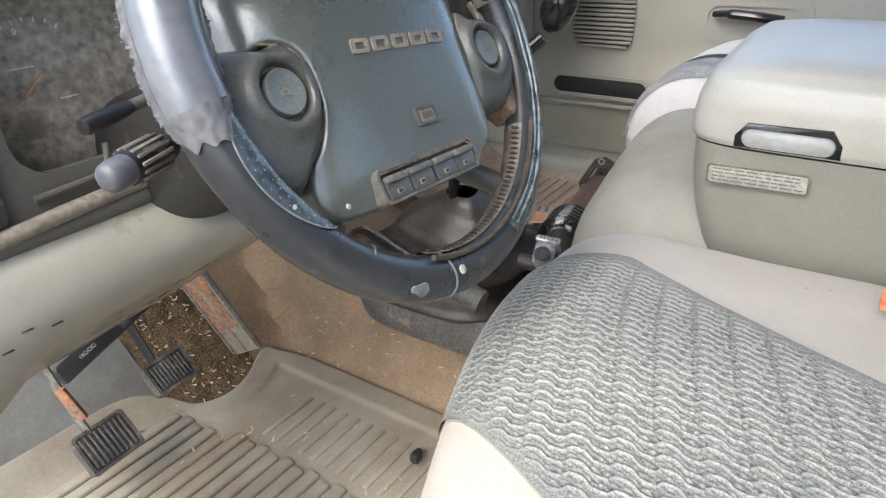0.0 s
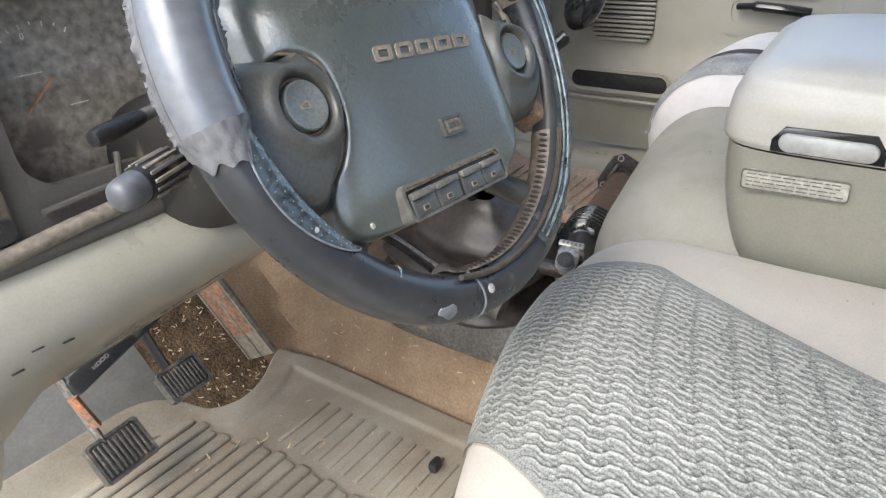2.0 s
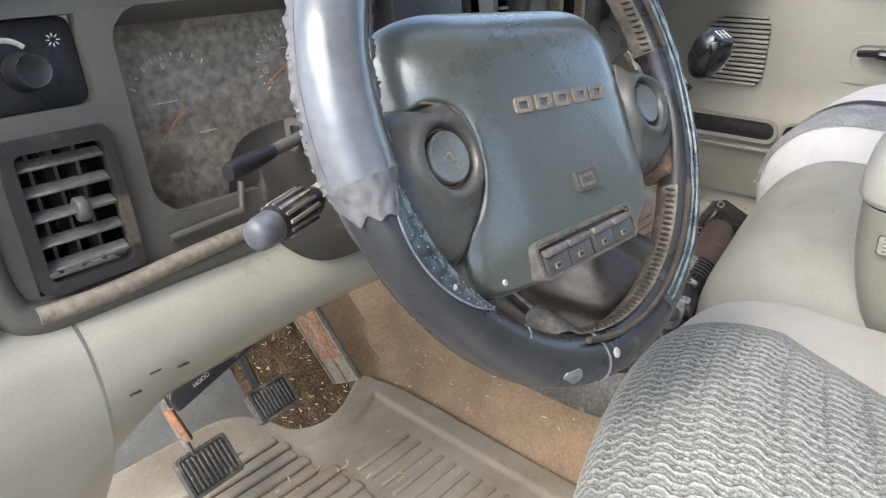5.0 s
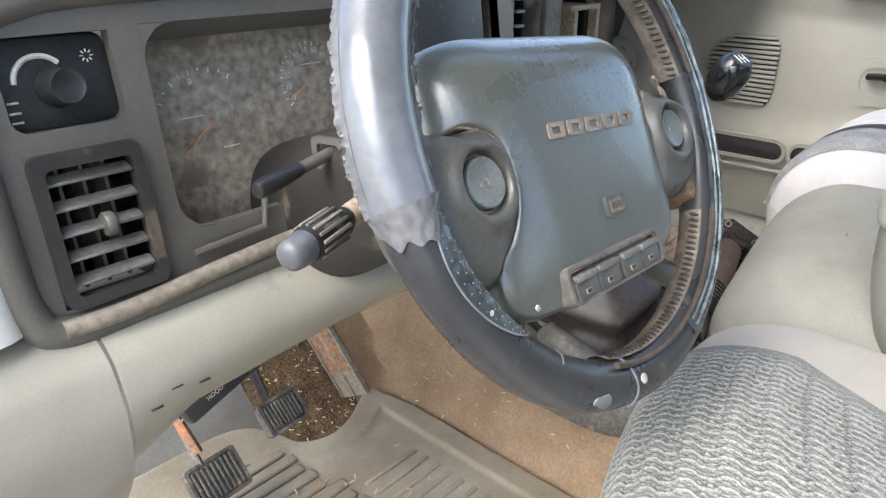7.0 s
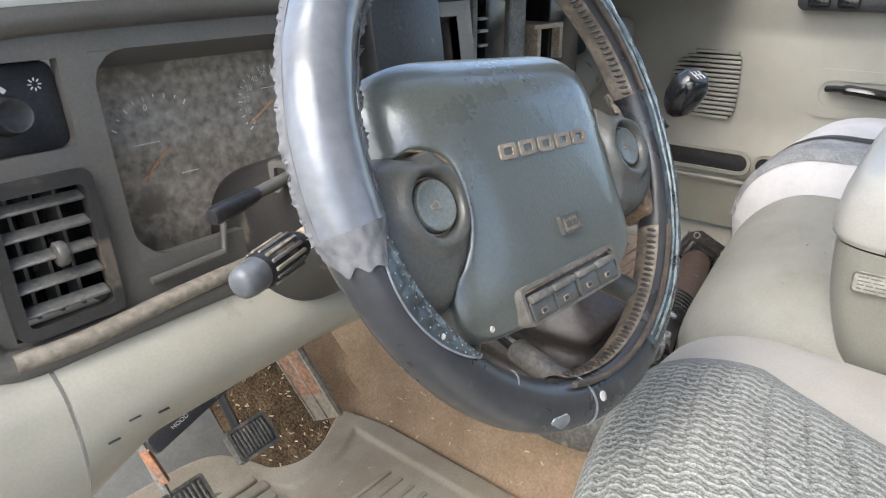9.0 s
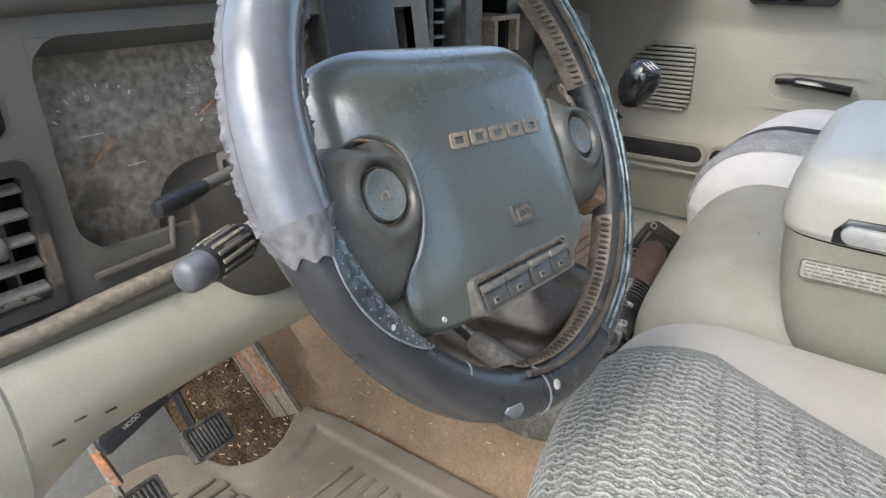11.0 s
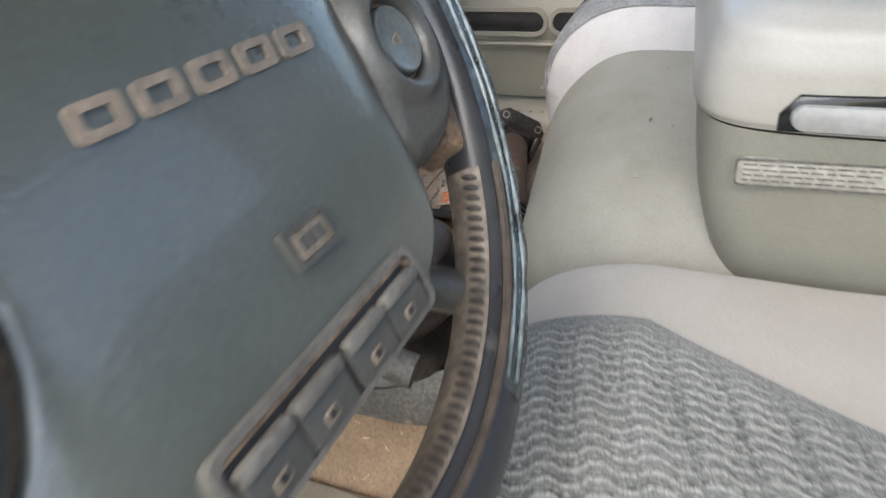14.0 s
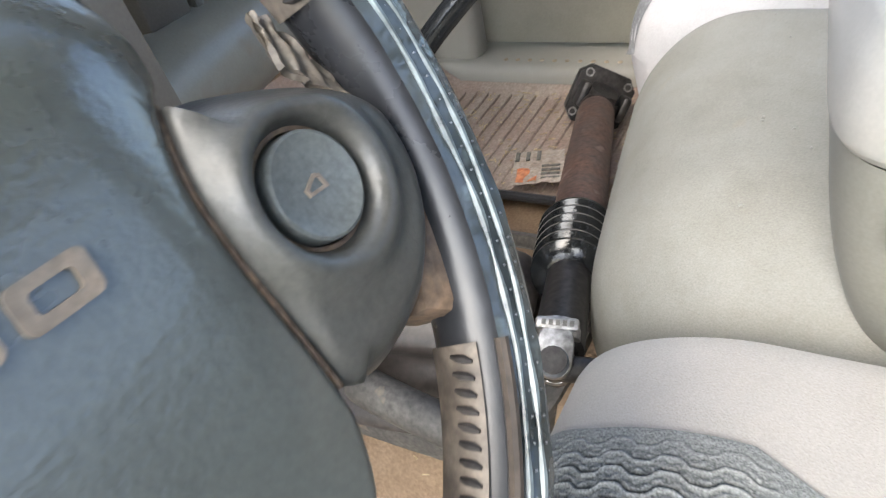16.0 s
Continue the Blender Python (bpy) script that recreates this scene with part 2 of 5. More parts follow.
def box(x0, x1, y0, y1, z0, z1, r=0.004, seg=2):
    bm = bmesh.new()
    bmesh.ops.create_cube(bm, size=1, matrix=Matrix.LocRotScale(((x0 + x1) / 2, (y0 + y1) / 2, (z0 + z1) / 2), None, (x1 - x0, y1 - y0, z1 - z0)))
    if r:
        bmesh.ops.bevel(bm, geom=bm.edges[:], offset=r, segments=seg, profile=0.5, affect="EDGES")
    return bm


def join(*bms):
    out = bms[0]
    for b in bms[1:]:
        me = bpy.data.meshes.new("tmp")
        b.to_mesh(me)
        b.free()
        out.from_mesh(me)
        bpy.data.meshes.remove(me)
    return out


def grid(fn, nu, nv, closed_u=False, closed_v=False):
    """A sheet of fn(u, v), both 0 to 1."""
    bm = bmesh.new()
    vs = [[bm.verts.new(fn(i / (nu if closed_u else nu - 1), j / (nv if closed_v else nv - 1))) for j in range(nv)] for i in range(nu)]
    for i in range(nu if closed_u else nu - 1):
        for j in range(nv if closed_v else nv - 1):
            a, b = (i + 1) % nu, (j + 1) % nv
            bm.faces.new((vs[i][j], vs[a][j], vs[a][b], vs[i][b]))
    return bm


def lathe(profile, seg=32, m=I4):
    """Turns (radius, height) pairs round z."""
    bm = bmesh.new()
    rings = [[bm.verts.new((max(r, 1e-5) * math.cos(2 * math.pi * k / seg), max(r, 1e-5) * math.sin(2 * math.pi * k / seg), h)) for k in range(seg)] for r, h in profile]
    for p, q in zip(rings, rings[1:]):
        for k in range(seg):
            bm.faces.new((p[k], p[(k + 1) % seg], q[(k + 1) % seg], q[k]))
    bm.faces.new(rings[0][::-1])
    bm.faces.new(rings[-1])
    bm.transform(m)
    return bm


def along(p, q, roll=0):
    """The pose whose z runs from p to q."""
    d = Vector(q) - Vector(p)
    return Matrix.Translation(p) @ d.to_track_quat("Z", "Y").to_matrix().to_4x4() @ pose(0, 0, 0, 0, 0, roll)


def tube(points, radius, seg=12, flat=1.0, caps=True):
    """A round bar along points; radius may be one number or one for each point."""
    pts = [Vector(p) for p in points]
    rad = radius if isinstance(radius, (list, tuple)) else [radius] * len(pts)
    bm = bmesh.new()
    rings, up = [], None
    for i, p in enumerate(pts):
        d = (pts[min(i + 1, len(pts) - 1)] - pts[max(i - 1, 0)]).normalized()
        if up is None:
            up = Vector((0, 0, 1)) if abs(d.z) < 0.9 else Vector((1, 0, 0))
        s = d.cross(up).normalized()
        up = s.cross(d).normalized()
        rings.append([bm.verts.new(p + rad[i] * (math.cos(2 * math.pi * k / seg) * s + flat * math.sin(2 * math.pi * k / seg) * up)) for k in range(seg)])
    for p, q in zip(rings, rings[1:]):
        for k in range(seg):
            bm.faces.new((p[k], p[(k + 1) % seg], q[(k + 1) % seg], q[k]))
    if caps:
        bm.faces.new(rings[0][::-1])
        bm.faces.new(rings[-1])
    return bm


def smooth_line(points, n=8, closed=False):
    """Catmull-Rom through points."""
    P = [Vector(p) for p in points]
    out, L = [], len(P)
    for i in range(L if closed else L - 1):
        a, b, c, d = (P[(i + k) % L] if closed else P[min(max(i + k, 0), L - 1)] for k in (-1, 0, 1, 2))
        for s in range(n):
            t = s / n
            out.append(0.5 * (2 * b + (c - a) * t + (2 * a - 5 * b + 4 * c - d) * t * t + (3 * b - a - 3 * c + d) * t ** 3))
    if not closed:
        out.append(P[-1])
    return out


def slab(outline, h0, h1, r=0.002, m=I4, seg=2, crown=0.0):
    """A plate over a closed outline of (x, y) pairs from height h0 to h1, its upper edge rounded by r."""
    bm = bmesh.new()
    pts = [Vector((p[0], p[1])) for p in outline]
    mid = sum(pts, Vector((0, 0))) / len(pts)
    size = max((p - mid).length for p in pts)
    levels = [(0.0, h0)] + [(r * (1 - math.cos(k / seg * math.pi / 2)), h1 - r + r * math.sin(k / seg * math.pi / 2)) for k in range(seg + 1)]
    if crown:
        levels += [(size * f, h1 + crown * (1 - (1 - f) ** 2)) for f in (0.15, 0.35, 0.6, 0.85)]
    rings = []
    for inset, h in levels:
        ring = []
        for p in pts:
            d = mid - p
            k = inset / size if inset > r else inset / max(d.length, 1e-6)
            ring.append(bm.verts.new((*(p + d * min(k, 0.97)), h)))
        rings.append(ring)
    n = len(pts)
    for p, q in zip(rings, rings[1:]):
        for k in range(n):
            bm.faces.new((p[k], p[(k + 1) % n], q[(k + 1) % n], q[k]))
    bm.faces.new(rings[0][::-1])
    bm.faces.new(rings[-1])
    bm.transform(m)
    return bm


def round_rect(x0, x1, y0, y1, r, seg=5):
    out = []
    for cx, cy, a0 in ((x1 - r, y1 - r, 0), (x0 + r, y1 - r, 90), (x0 + r, y0 + r, 180), (x1 - r, y0 + r, 270)):
        for k in range(seg + 1):
            a = radians(a0 + 90 * k / seg)
            out.append((cx + r * math.cos(a), cy + r * math.sin(a)))
    return out


def ring_plate(outer, inner, h0, h1, m=I4):
    """A flat frame between two outlines with the same count of points."""
    bm = bmesh.new()
    n = len(outer)
    L = [[bm.verts.new((p[0], p[1], h)) for p in o] for o, h in ((outer, h0), (outer, h1), (inner, h1), (inner, h0))]
    for i in range(4):
        p, q = L[i], L[(i + 1) % 4]
        for k in range(n):
            bm.faces.new((p[k], p[(k + 1) % n], q[(k + 1) % n], q[k]))
    bm.transform(m)
    return bm


def solid(bm, t):
    """Gives an open sheet a thickness: a distance against its normals, or a vector."""
    if isinstance(t, tuple):
        ext = bmesh.ops.extrude_face_region(bm, geom=bm.faces[:], use_keep_orig=True)
        bmesh.ops.translate(bm, verts=[v for v in ext["geom"] if isinstance(v, bmesh.types.BMVert)], vec=t)
        return bm
    bmesh.ops.recalc_face_normals(bm, faces=bm.faces[:])
    bmesh.ops.solidify(bm, geom=bm.faces[:], thickness=t)
    return bm

# ---- cab structure ----
FLOOR_Z, PASS_Z = 0.035, 0.112


def floor_height(x, y):
    """The pressed floor: driver's well, tunnel, passenger's well, and the toe board rising ahead."""
    def step(a, b, v):
        t = min(max((v - a) / (b - a), 0), 1)
        return t * t * (3 - 2 * t)
    left = step(0.655, 0.757, x)
    right = 1 - step(0.95, 1.08, x)
    z = FLOOR_Z + (0.20 - FLOOR_Z) * left
    z = PASS_Z + (z - PASS_Z) * right if x > 0.8 else z
    toe = max(0, y - 0.50)
    zt = FLOOR_Z + 0.95 * toe
    k = step(0.46, 0.56, y)
    return max(z, z * (1 - k) + max(zt, z + 0.25 * toe) * k)


def floor_sheet(x0, x1, y0, y1, nx, ny, lift=0.0):
    return grid(lambda u, v: (x0 + (x1 - x0) * u, y0 + (y1 - y0) * v, lift + floor_height(x0 + (x1 - x0) * u, y0 + (y1 - y0) * v)), nx, ny)


ground = tagged(part("ground", box(-60, 60, -60, 60, -0.75, -0.62, 0), M_EARTH), "bare dry earth outside the open door", "ground", kind="structure")
floor = tagged(part("floor", solid(floor_sheet(-0.05, 1.53, -0.95, 0.95, 90, 90), (0, 0, -0.012)), M_CARPET), "worn brown carpet over the cab floor and tunnel", "floor", kind="structure")
sill = tagged(part("sill", box(1.472, 1.60, -0.9, 0.62, 0.02, 0.165, 0.02, 3), M_DOOR), "grey plastic sill below the far door", "sill", kind="structure")
for k in range(34):
    part("stud", lathe([(0.0045, 0), (0.0042, 0.002), (0.002, 0.0032)], 8, pose(1.500, -0.35 + k * 0.024, 0.1645)), M_TAN, sill)
sill_near = tagged(part("sill_near", box(-0.09, 0.03, -0.9, 0.62, -0.10, 0.05, 0.02, 3), M_FOOTWELL), "grey painted sill of the open door", "sill", kind="structure")
wall_front = tagged(part("wall_front", box(-0.1, 1.62, 0.93, 0.98, -0.1, 0.78, 0.01), M_FOOTWELL), "dark firewall ahead of the foot wells", "wall", kind="structure")
# assumed rear wall out of view; its height limits light on the hub
wall_rear = tagged(part("wall_rear", join(box(-0.057, 1.577, -1.0, -0.95, -0.1, 0.88, 0.01), box(-0.057, 0.12, -1.0, -0.95, 0.88, 1.24, 0.01), box(1.40, 1.577, -1.0, -0.95, 0.88, 1.24, 0.01)), M_HEAD), "unseen beige rear wall below the back window, raised to cut light", "wall", kind="structure")
# unseen side panels, added to keep rear side light off the wheel hub
wall_near = tagged(part("wall_near", box(-0.10, -0.06, -1.0, -0.62, -0.1, 1.24, 0.015), M_HEAD), "unseen beige panel behind the open door, added to block light", "wall", kind="structure")
wall_far = tagged(part("wall_far", box(1.58, 1.62, -1.0, -0.62, -0.1, 1.24, 0.015), M_HEAD), "unseen beige panel behind the far door, added to block light", "wall", kind="structure")
# assumed roof out of view; its front edge lets light through the windscreen
ceiling = tagged(part("ceiling", box(-0.08, 1.60, -1.0, 0.04, 1.243, 1.283, 0.015), M_HEAD), "unseen beige headliner, added to close the cab", "ceiling", kind="structure")
for nm, xx in (("pillar_near", -0.06), ("pillar_far", 1.57)):
    tagged(part(nm, tube([(xx, 0.76, 0.70), (xx, 0.42, 0.97), (xx, 0.02, 1.243)], 0.035, 10), M_DOOR), "beige windscreen pillar", "pillar", kind="structure")
kick = tagged(part("kick_panel", box(1.50, 1.56, 0.50, 0.92, 0.06, 0.62, 0.02, 3), M_DOOR), "grey plastic kick panel ahead of the far door", "trim", kind="structure")

liner = tagged(part("footwell_liner", solid(floor_sheet(-0.045, 0.44, 0.40, 0.92, 30, 40, 0.004), (0, 0, 0.004)), M_FOOTWELL), "grey insulating liner in the driver foot well", "liner", kind="structure")
soil = tagged(part("loose_soil", solid(grid(lambda u, v: (0.41 + 0.20 * u, 0.40 + 0.26 * v, floor_height(0.41 + 0.20 * u, 0.40 + 0.26 * v) + 0.0075 + 0.004 * noise.noise(Vector((u * 9, v * 9, 0))) - 0.012 * (2 * abs(u - 0.5)) ** 6 - 0.012 * (2 * abs(v - 0.5)) ** 6), 40, 40), (0, 0, -0.004)), M_DIRT), "dark loose soil on the foot well carpet", "soil", kind="stuff")

# far door
DX = 1.56


def door_panel(u, v):
    y, z = 0.60 - 1.5 * u, 0.17 + 0.53 * v
    x = DX
    x -= 0.022 * math.exp(-((z - 0.335) / 0.05) ** 2)
    x -= 0.035 * max(0, min(1, (z - 0.60) / 0.08)) * max(0, min(1, (0.42 - y) / 0.25))
    x += 0.02 * max(0, (0.28 - z) / 0.1) ** 2
    e = max(0, 1 - (0.60 - y) / 0.05)
    return (x + 0.03 * e * e, y, z)


door_1 = tagged(new("door_1"), "closed grey-beige passenger door with ribbed speaker grille", "door", kind="structure")
part("panel", solid(grid(door_panel, 60, 50), (0.03, 0, 0)), M_DOOR, door_1)
part("lower_trim", box(DX - 0.024, DX + 0.0, -0.85, 0.585, 0.283, 0.291, 0.003), M_DOOR, door_1)
part("lower_board", box(DX - 0.004, DX + 0.02, -0.85, 0.57, 0.172, 0.277, 0.008), M_CONSOLE, door_1)


def on_door(depth):
    """x of the plate runs to the rear, y up, height towards the cab."""
    return Matrix(((0, 0, -1, DX - depth), (-1, 0, 0, 0), (0, 1, 0, 0), (0, 0, 0, 1)))


def grille_span(t):
    """The rear and front ends of a slat; t runs from -1 at the foot to 1 at the top."""
    return 0.254 + 0.014 * abs(t) ** 7, 0.402 - 0.062 * max(0, t) ** 2.6 - 0.016 * max(0, -t) ** 4


outline = [(-grille_span(k / 12)[0] - 0.003, 0.489 + 0.072 * k / 12) for k in range(-12, 13)] + [(-grille_span(k / 12)[1] + 0.003, 0.489 + 0.072 * k / 12) for k in range(12, -13, -1)]
speaker = part("speaker_grille", slab(outline, 0.0, 0.004, 0.001, on_door(0.0)), M_BLACK, door_1, "ribbed beige speaker grille over black cloth")
for k in range(15):
    z = 0.4175 + k * 0.0098
    lo, hi = grille_span((z - 0.489) / 0.072)
    part("slat", box(DX - 0.013, DX - 0.003, lo, hi, z, z + 0.0064, 0.0015, 1), M_DOOR, speaker)
for a, b in ((-0.436, -0.207), (-0.190, -0.02)):
    pk = part("pocket", ring_plate(round_rect(a - 0.008, b + 0.008, 0.303, 0.357, 0.027), round_rect(a, b, 0.311, 0.349, 0.019), 0.0, 0.006, on_door(0.0195)), M_DOOR, door_1, "long dark map pocket slot")
    part("recess", slab(round_rect(a, b, 0.311, 0.349, 0.019), 0, 0.002, 0.001, on_door(0.02)), M_BLACK, pk)
hr = part("handle_recess", ring_plate(round_rect(-0.125, 0.10, 0.445, 0.54, 0.035), round_rect(-0.10, 0.075, 0.467, 0.518, 0.022), -0.002, 0.003, on_door(0.0)), M_DOOR, door_1)
part("door_handle", tube(smooth_line([(DX - 0.012, 0.085, 0.503), (DX - 0.022, 0.05, 0.506), (DX - 0.024, 0.0, 0.503), (DX - 0.02, -0.05, 0.497)], 6), [0.009] * 6 + [0.013] * 13, 10, 0.75), M_GLOSS, door_1, "black door release handle")
sw = part("switch_panel", slab(round_rect(-0.16, 0.0, 0.648, 0.69, 0.015), 0, 0.006, 0.003, on_door(0.035)), M_BLACK, door_1, "black window switch panel")
for a in (-0.14, -0.09):
    part("switch", slab(round_rect(a, a + 0.038, 0.655, 0.68, 0.006), 0.004, 0.012, 0.003, on_door(0.035)), M_GLOSS, sw)

# ---- dashboard ----
TD = radians(8)
DASH = Matrix(((1, 0, 0, 0), (0, math.sin(TD), -math.cos(TD), 0.252), (0, math.cos(TD), math.sin(TD), 0.5), (0, 0, 0, 1)))
dash = thing("dashboard", (0.4, 0.5, 0.4), "dusty dark instrument panel over a beige knee bolster", "dashboard")


def strip(x0, x1, z0, z1, h0=-0.012, h1=0.0):
    return box(x0, x1, z0 - 0.5, z1 - 0.5, h0, h1, 0)


bezel = part("bezel", join(
    strip(0.124, 0.139, 0.515, 0.675), strip(0.212, 0.233, 0.495, 0.685), strip(0.139, 0.212, 0.612, 0.626),
    strip(0.124, 0.139, 0.495, 0.515), strip(0.139, 0.212, 0.495, 0.506), strip(0.139, 0.212, 0.685, 0.702), strip(0.233, 0.66, 0.687, 0.702),
    strip(0.124, 0.139, 0.675, 0.69), strip(0.212, 0.233, 0.685, 0.702), strip(0.233, 0.66, 0.495, 0.534), strip(0.635, 0.66, 0.534, 0.687)), M_DASH, dash, "dusty black instrument bezel", DASH)
for cx, cy, sx, sy in ((0.233, 0.034, 1, 1), (0.233, 0.187, 1, -1), (0.139, 0.126, 1, 1), (0.212, 0.126, -1, 1), (0.139, 0.112, 1, -1), (0.212, 0.112, -1, -1)):
    r = 0.026 if cx > 0.22 else 0.010
    arc = [(cx + sx * (r - r * math.cos(radians(a))), cy + sy * (r - r * math.sin(radians(a)))) for a in range(0, 91, 15)]
    part("bezel_corner", slab([(cx - sx * 0.002, cy - sy * 0.002)] + (arc if sx * sy < 0 else arc[::-1]), -0.012, -0.0004, 0.0008, DASH), M_DASH, dash)
part("bezel_edge", tube([DASH @ Vector(p) for p in smooth_line([(0.33, -0.005, 0.0), (0.2, -0.008, 0.0), (0.135, -0.008, 0.0), (0.117, 0.012, -0.002), (0.114, 0.06, -0.002), (0.116, 0.14, -0.003), (0.128, 0.182, -0.004), (0.155, 0.204, -0.004), (0.25, 0.212, -0.004), (0.66, 0.214, -0.004)], 10)], 0.012, 12), M_DASH, dash)
part("ledge", tube([DASH @ Vector(p) for p in smooth_line([(0.132, -0.004, 0.008), (0.18, -0.004, 0.010), (0.25, 0.002, 0.010), (0.33, 0.006, 0.008)], 10)], 0.0068, 10), M_LEDGE, dash, "worn pale ledge below the bezel")
part("ledge_lip", tube([DASH @ Vector(p) for p in [(0.235, 0.018, 0.004), (0.298, 0.022, 0.006), (0.304, 0.045, 0.004)]], 0.003, 8), M_DASH, dash)
part("blank_panel", box(0.50, 0.602, 0.055, 0.214, -0.02, 0.006, 0.004), M_BLACK, dash, "plain black panel beside the column", DASH)
well = part("cluster_well", join(
    grid(lambda u, v: DASH @ Vector((0.233 + 0.022 * v, 0.034 + 0.153 * u, -0.058 * v)), 2, 2),
    grid(lambda u, v: DASH @ Vector((0.233 + 0.402 * u, 0.034 - 0.016 * v, -0.058 * v)), 2, 2),
    grid(lambda u, v: DASH @ Vector((0.233 + 0.402 * u, 0.187 - 0.012 * v, -0.058 * v)), 2, 2),
    grid(lambda u, v: DASH @ Vector((0.635, 0.018 + 0.169 * u, -0.058 * v)), 2, 2)), M_DASH, dash)
lens = part("cluster_lens", slab(round_rect(0.236, 0.64, 0.012, 0.188, 0.012), -0.062, -0.056, 0.002, DASH), M_CLUSTER, dash, "dust-caked instrument lens with faded dials")


def dial(cx, cy, r, a0, a1, n, needle, nl):
    for k in range(n):
        a = radians(a0 + (a1 - a0) * k / (n - 1))
        big = k % 2 == 0
        b = box(-0.0006, 0.0006, r - (0.0042 if big else 0.0026), r, 0, 0.0006, 0)
        part("tick", b, M_DIAL, lens, "", DASH @ Matrix.Translation((cx, cy, -0.0562)) @ pose(0, 0, 0, 0, 0, math.degrees(a) - 90))
    part("needle", box(-0.0011, 0.0011, -0.004, nl, 0.0003, 0.0016, 0.0003, 1), M_NEEDLE, lens, "thin orange gauge needle", DASH @ Matrix.Translation((cx, cy, -0.0562)) @ pose(0, 0, 0, 0, 0, needle - 90))


def digits(text, x, y, size, m, material, parent, name="figure"):
    cu = bpy.data.curves.new("tmp", "FONT")
    cu.body, cu.size, cu.align_x, cu.align_y, cu.resolution_u = text, size, "CENTER", "CENTER", 2
    ob = bpy.data.objects.new("tmp", cu)
    scene.collection.objects.link(ob)
    me = bpy.data.meshes.new_from_object(ob)
    bpy.data.objects.remove(ob)
    bm = bmesh.new()
    bm.from_mesh(me)
    bpy.data.meshes.remove(me)
    part(name, bm, material, parent, "", m @ Matrix.Translation((x, y, 0)))


dial(0.3007, 0.1042, 0.047, 150, 55, 9, 219, 0.0325)
dial(0.4130, 0.1275, 0.0345, 218, 20, 18, 211, 0.031)
digits("0", 0.291, 0.141, 0.0075, DASH @ Matrix.Translation((0, 0, -0.0555)), M_DIAL, lens)
for k, s in enumerate(("0", "10", "20", "30", "40", "50", "60", "70", "80")):
    a = radians(213 - 23.3 * k)
    digits(s, 0.4130 + 0.0265 * math.cos(a), 0.1275 + 0.0265 * math.sin(a), 0.0075, DASH @ Matrix.Translation((0, 0, -0.0555)), M_DIAL, lens)
for x, y, w in ((0.405, 0.141, 0.022), (0.31, 0.082, 0.016), (0.275, 0.112, 0.022)):
    part("print_bar", box(x, x + w, y, y + 0.0009, -0.0562, -0.0555, 0), M_DIAL, lens, "", DASH)

# headlamp switch
lamp_panel = part("lamp_panel", slab(round_rect(0.139, 0.212, 0.126, 0.185, 0.008), -0.022, -0.010, 0.002, DASH), M_BLACK, dash, "black headlamp switch panel with a round knob")
part("knob", lathe([(0.0135, 0), (0.0135, 0.004), (0.0118, 0.006), (0.0114, 0.021), (0.0106, 0.0225), (0.0098, 0.0222), (0.009, 0.0216), (0.001, 0.0216)], 32, DASH @ Matrix.Translation((0.1745, 0.1525, -0.010))), M_BLACK, lamp_panel)
part("arc_mark", tube([DASH @ Vector((0.1665 + 0.0168 * math.cos(radians(a)), 0.1562 + 0.0168 * math.sin(radians(a)), -0.0098)) for a in range(42, 186, 8)], 0.0019, 6), M_DIAL, lamp_panel)
for k in range(8):
    part("ray_mark", box(0.0022, 0.0044, -0.0004, 0.0004, 0, 0.0006, 0), M_DIAL, lamp_panel, "", DASH @ Matrix.Translation((0.198, 0.170, -0.0099)) @ pose(0, 0, 0, 0, 0, 45 * k))
for y in (0.1445, 0.138, 0.132):
    part("print_bar", box(0.1425, 0.1495, y + 0.0004, y + 0.0018, -0.0102, -0.0096, 0), M_DIAL, lamp_panel, "", DASH)

# side air vent
vent = part("air_vent", ring_plate(round_rect(0.139, 0.212, 0.006, 0.112, 0.008), round_rect(0.147, 0.205, 0.014, 0.102, 0.005), -0.004, 0.008, DASH), M_SHROUD, dash, "dusty black air vent with tilted louvres")
part("duct", join(box(0.141, 0.211, 0.008, 0.11, -0.05, -0.045, 0), box(0.141, 0.146, 0.008, 0.11, -0.045, -0.004, 0), box(0.206, 0.211, 0.008, 0.11, -0.045, -0.004, 0)), M_GLOSS, vent, "", DASH)
for k in range(5):
    part("louvre", box(0.147, 0.205, -0.0014, 0.0014, -0.005, 0.0065, 0.001, 1), M_LOUVRE, vent, "", DASH @ Matrix.Translation((0, 0.024 + 0.0175 * k, -0.002)) @ pose(0, 0, 0, 28, 0, 0))
for x in (0.160, 0.176, 0.191):
    part("fin", box(x - 0.0012, x + 0.0012, 0.014, 0.102, -0.035, -0.012, 0), M_DASH, vent, "", DASH)
part("thumb_wheel", lathe([(0.008, -0.0035), (0.0088, -0.0025), (0.0088, 0.0025), (0.008, 0.0035)], 20, DASH @ Matrix.Translation((0.1795, 0.058, 0.0035)) @ pose(0, 0, 0, 0, 90, 0)), M_DASH, vent)

# knee bolster and pads
BOL = [(0.300, 0.492), (0.262, 0.490), (0.240, 0.483), (0.222, 0.468), (0.214, 0.449), (0.218, 0.428), (0.235, 0.407), (0.265, 0.384), (0.302, 0.356), (0.340, 0.326)]
BOLC = smooth_line([(0, y, z) for y, z in BOL], 5)


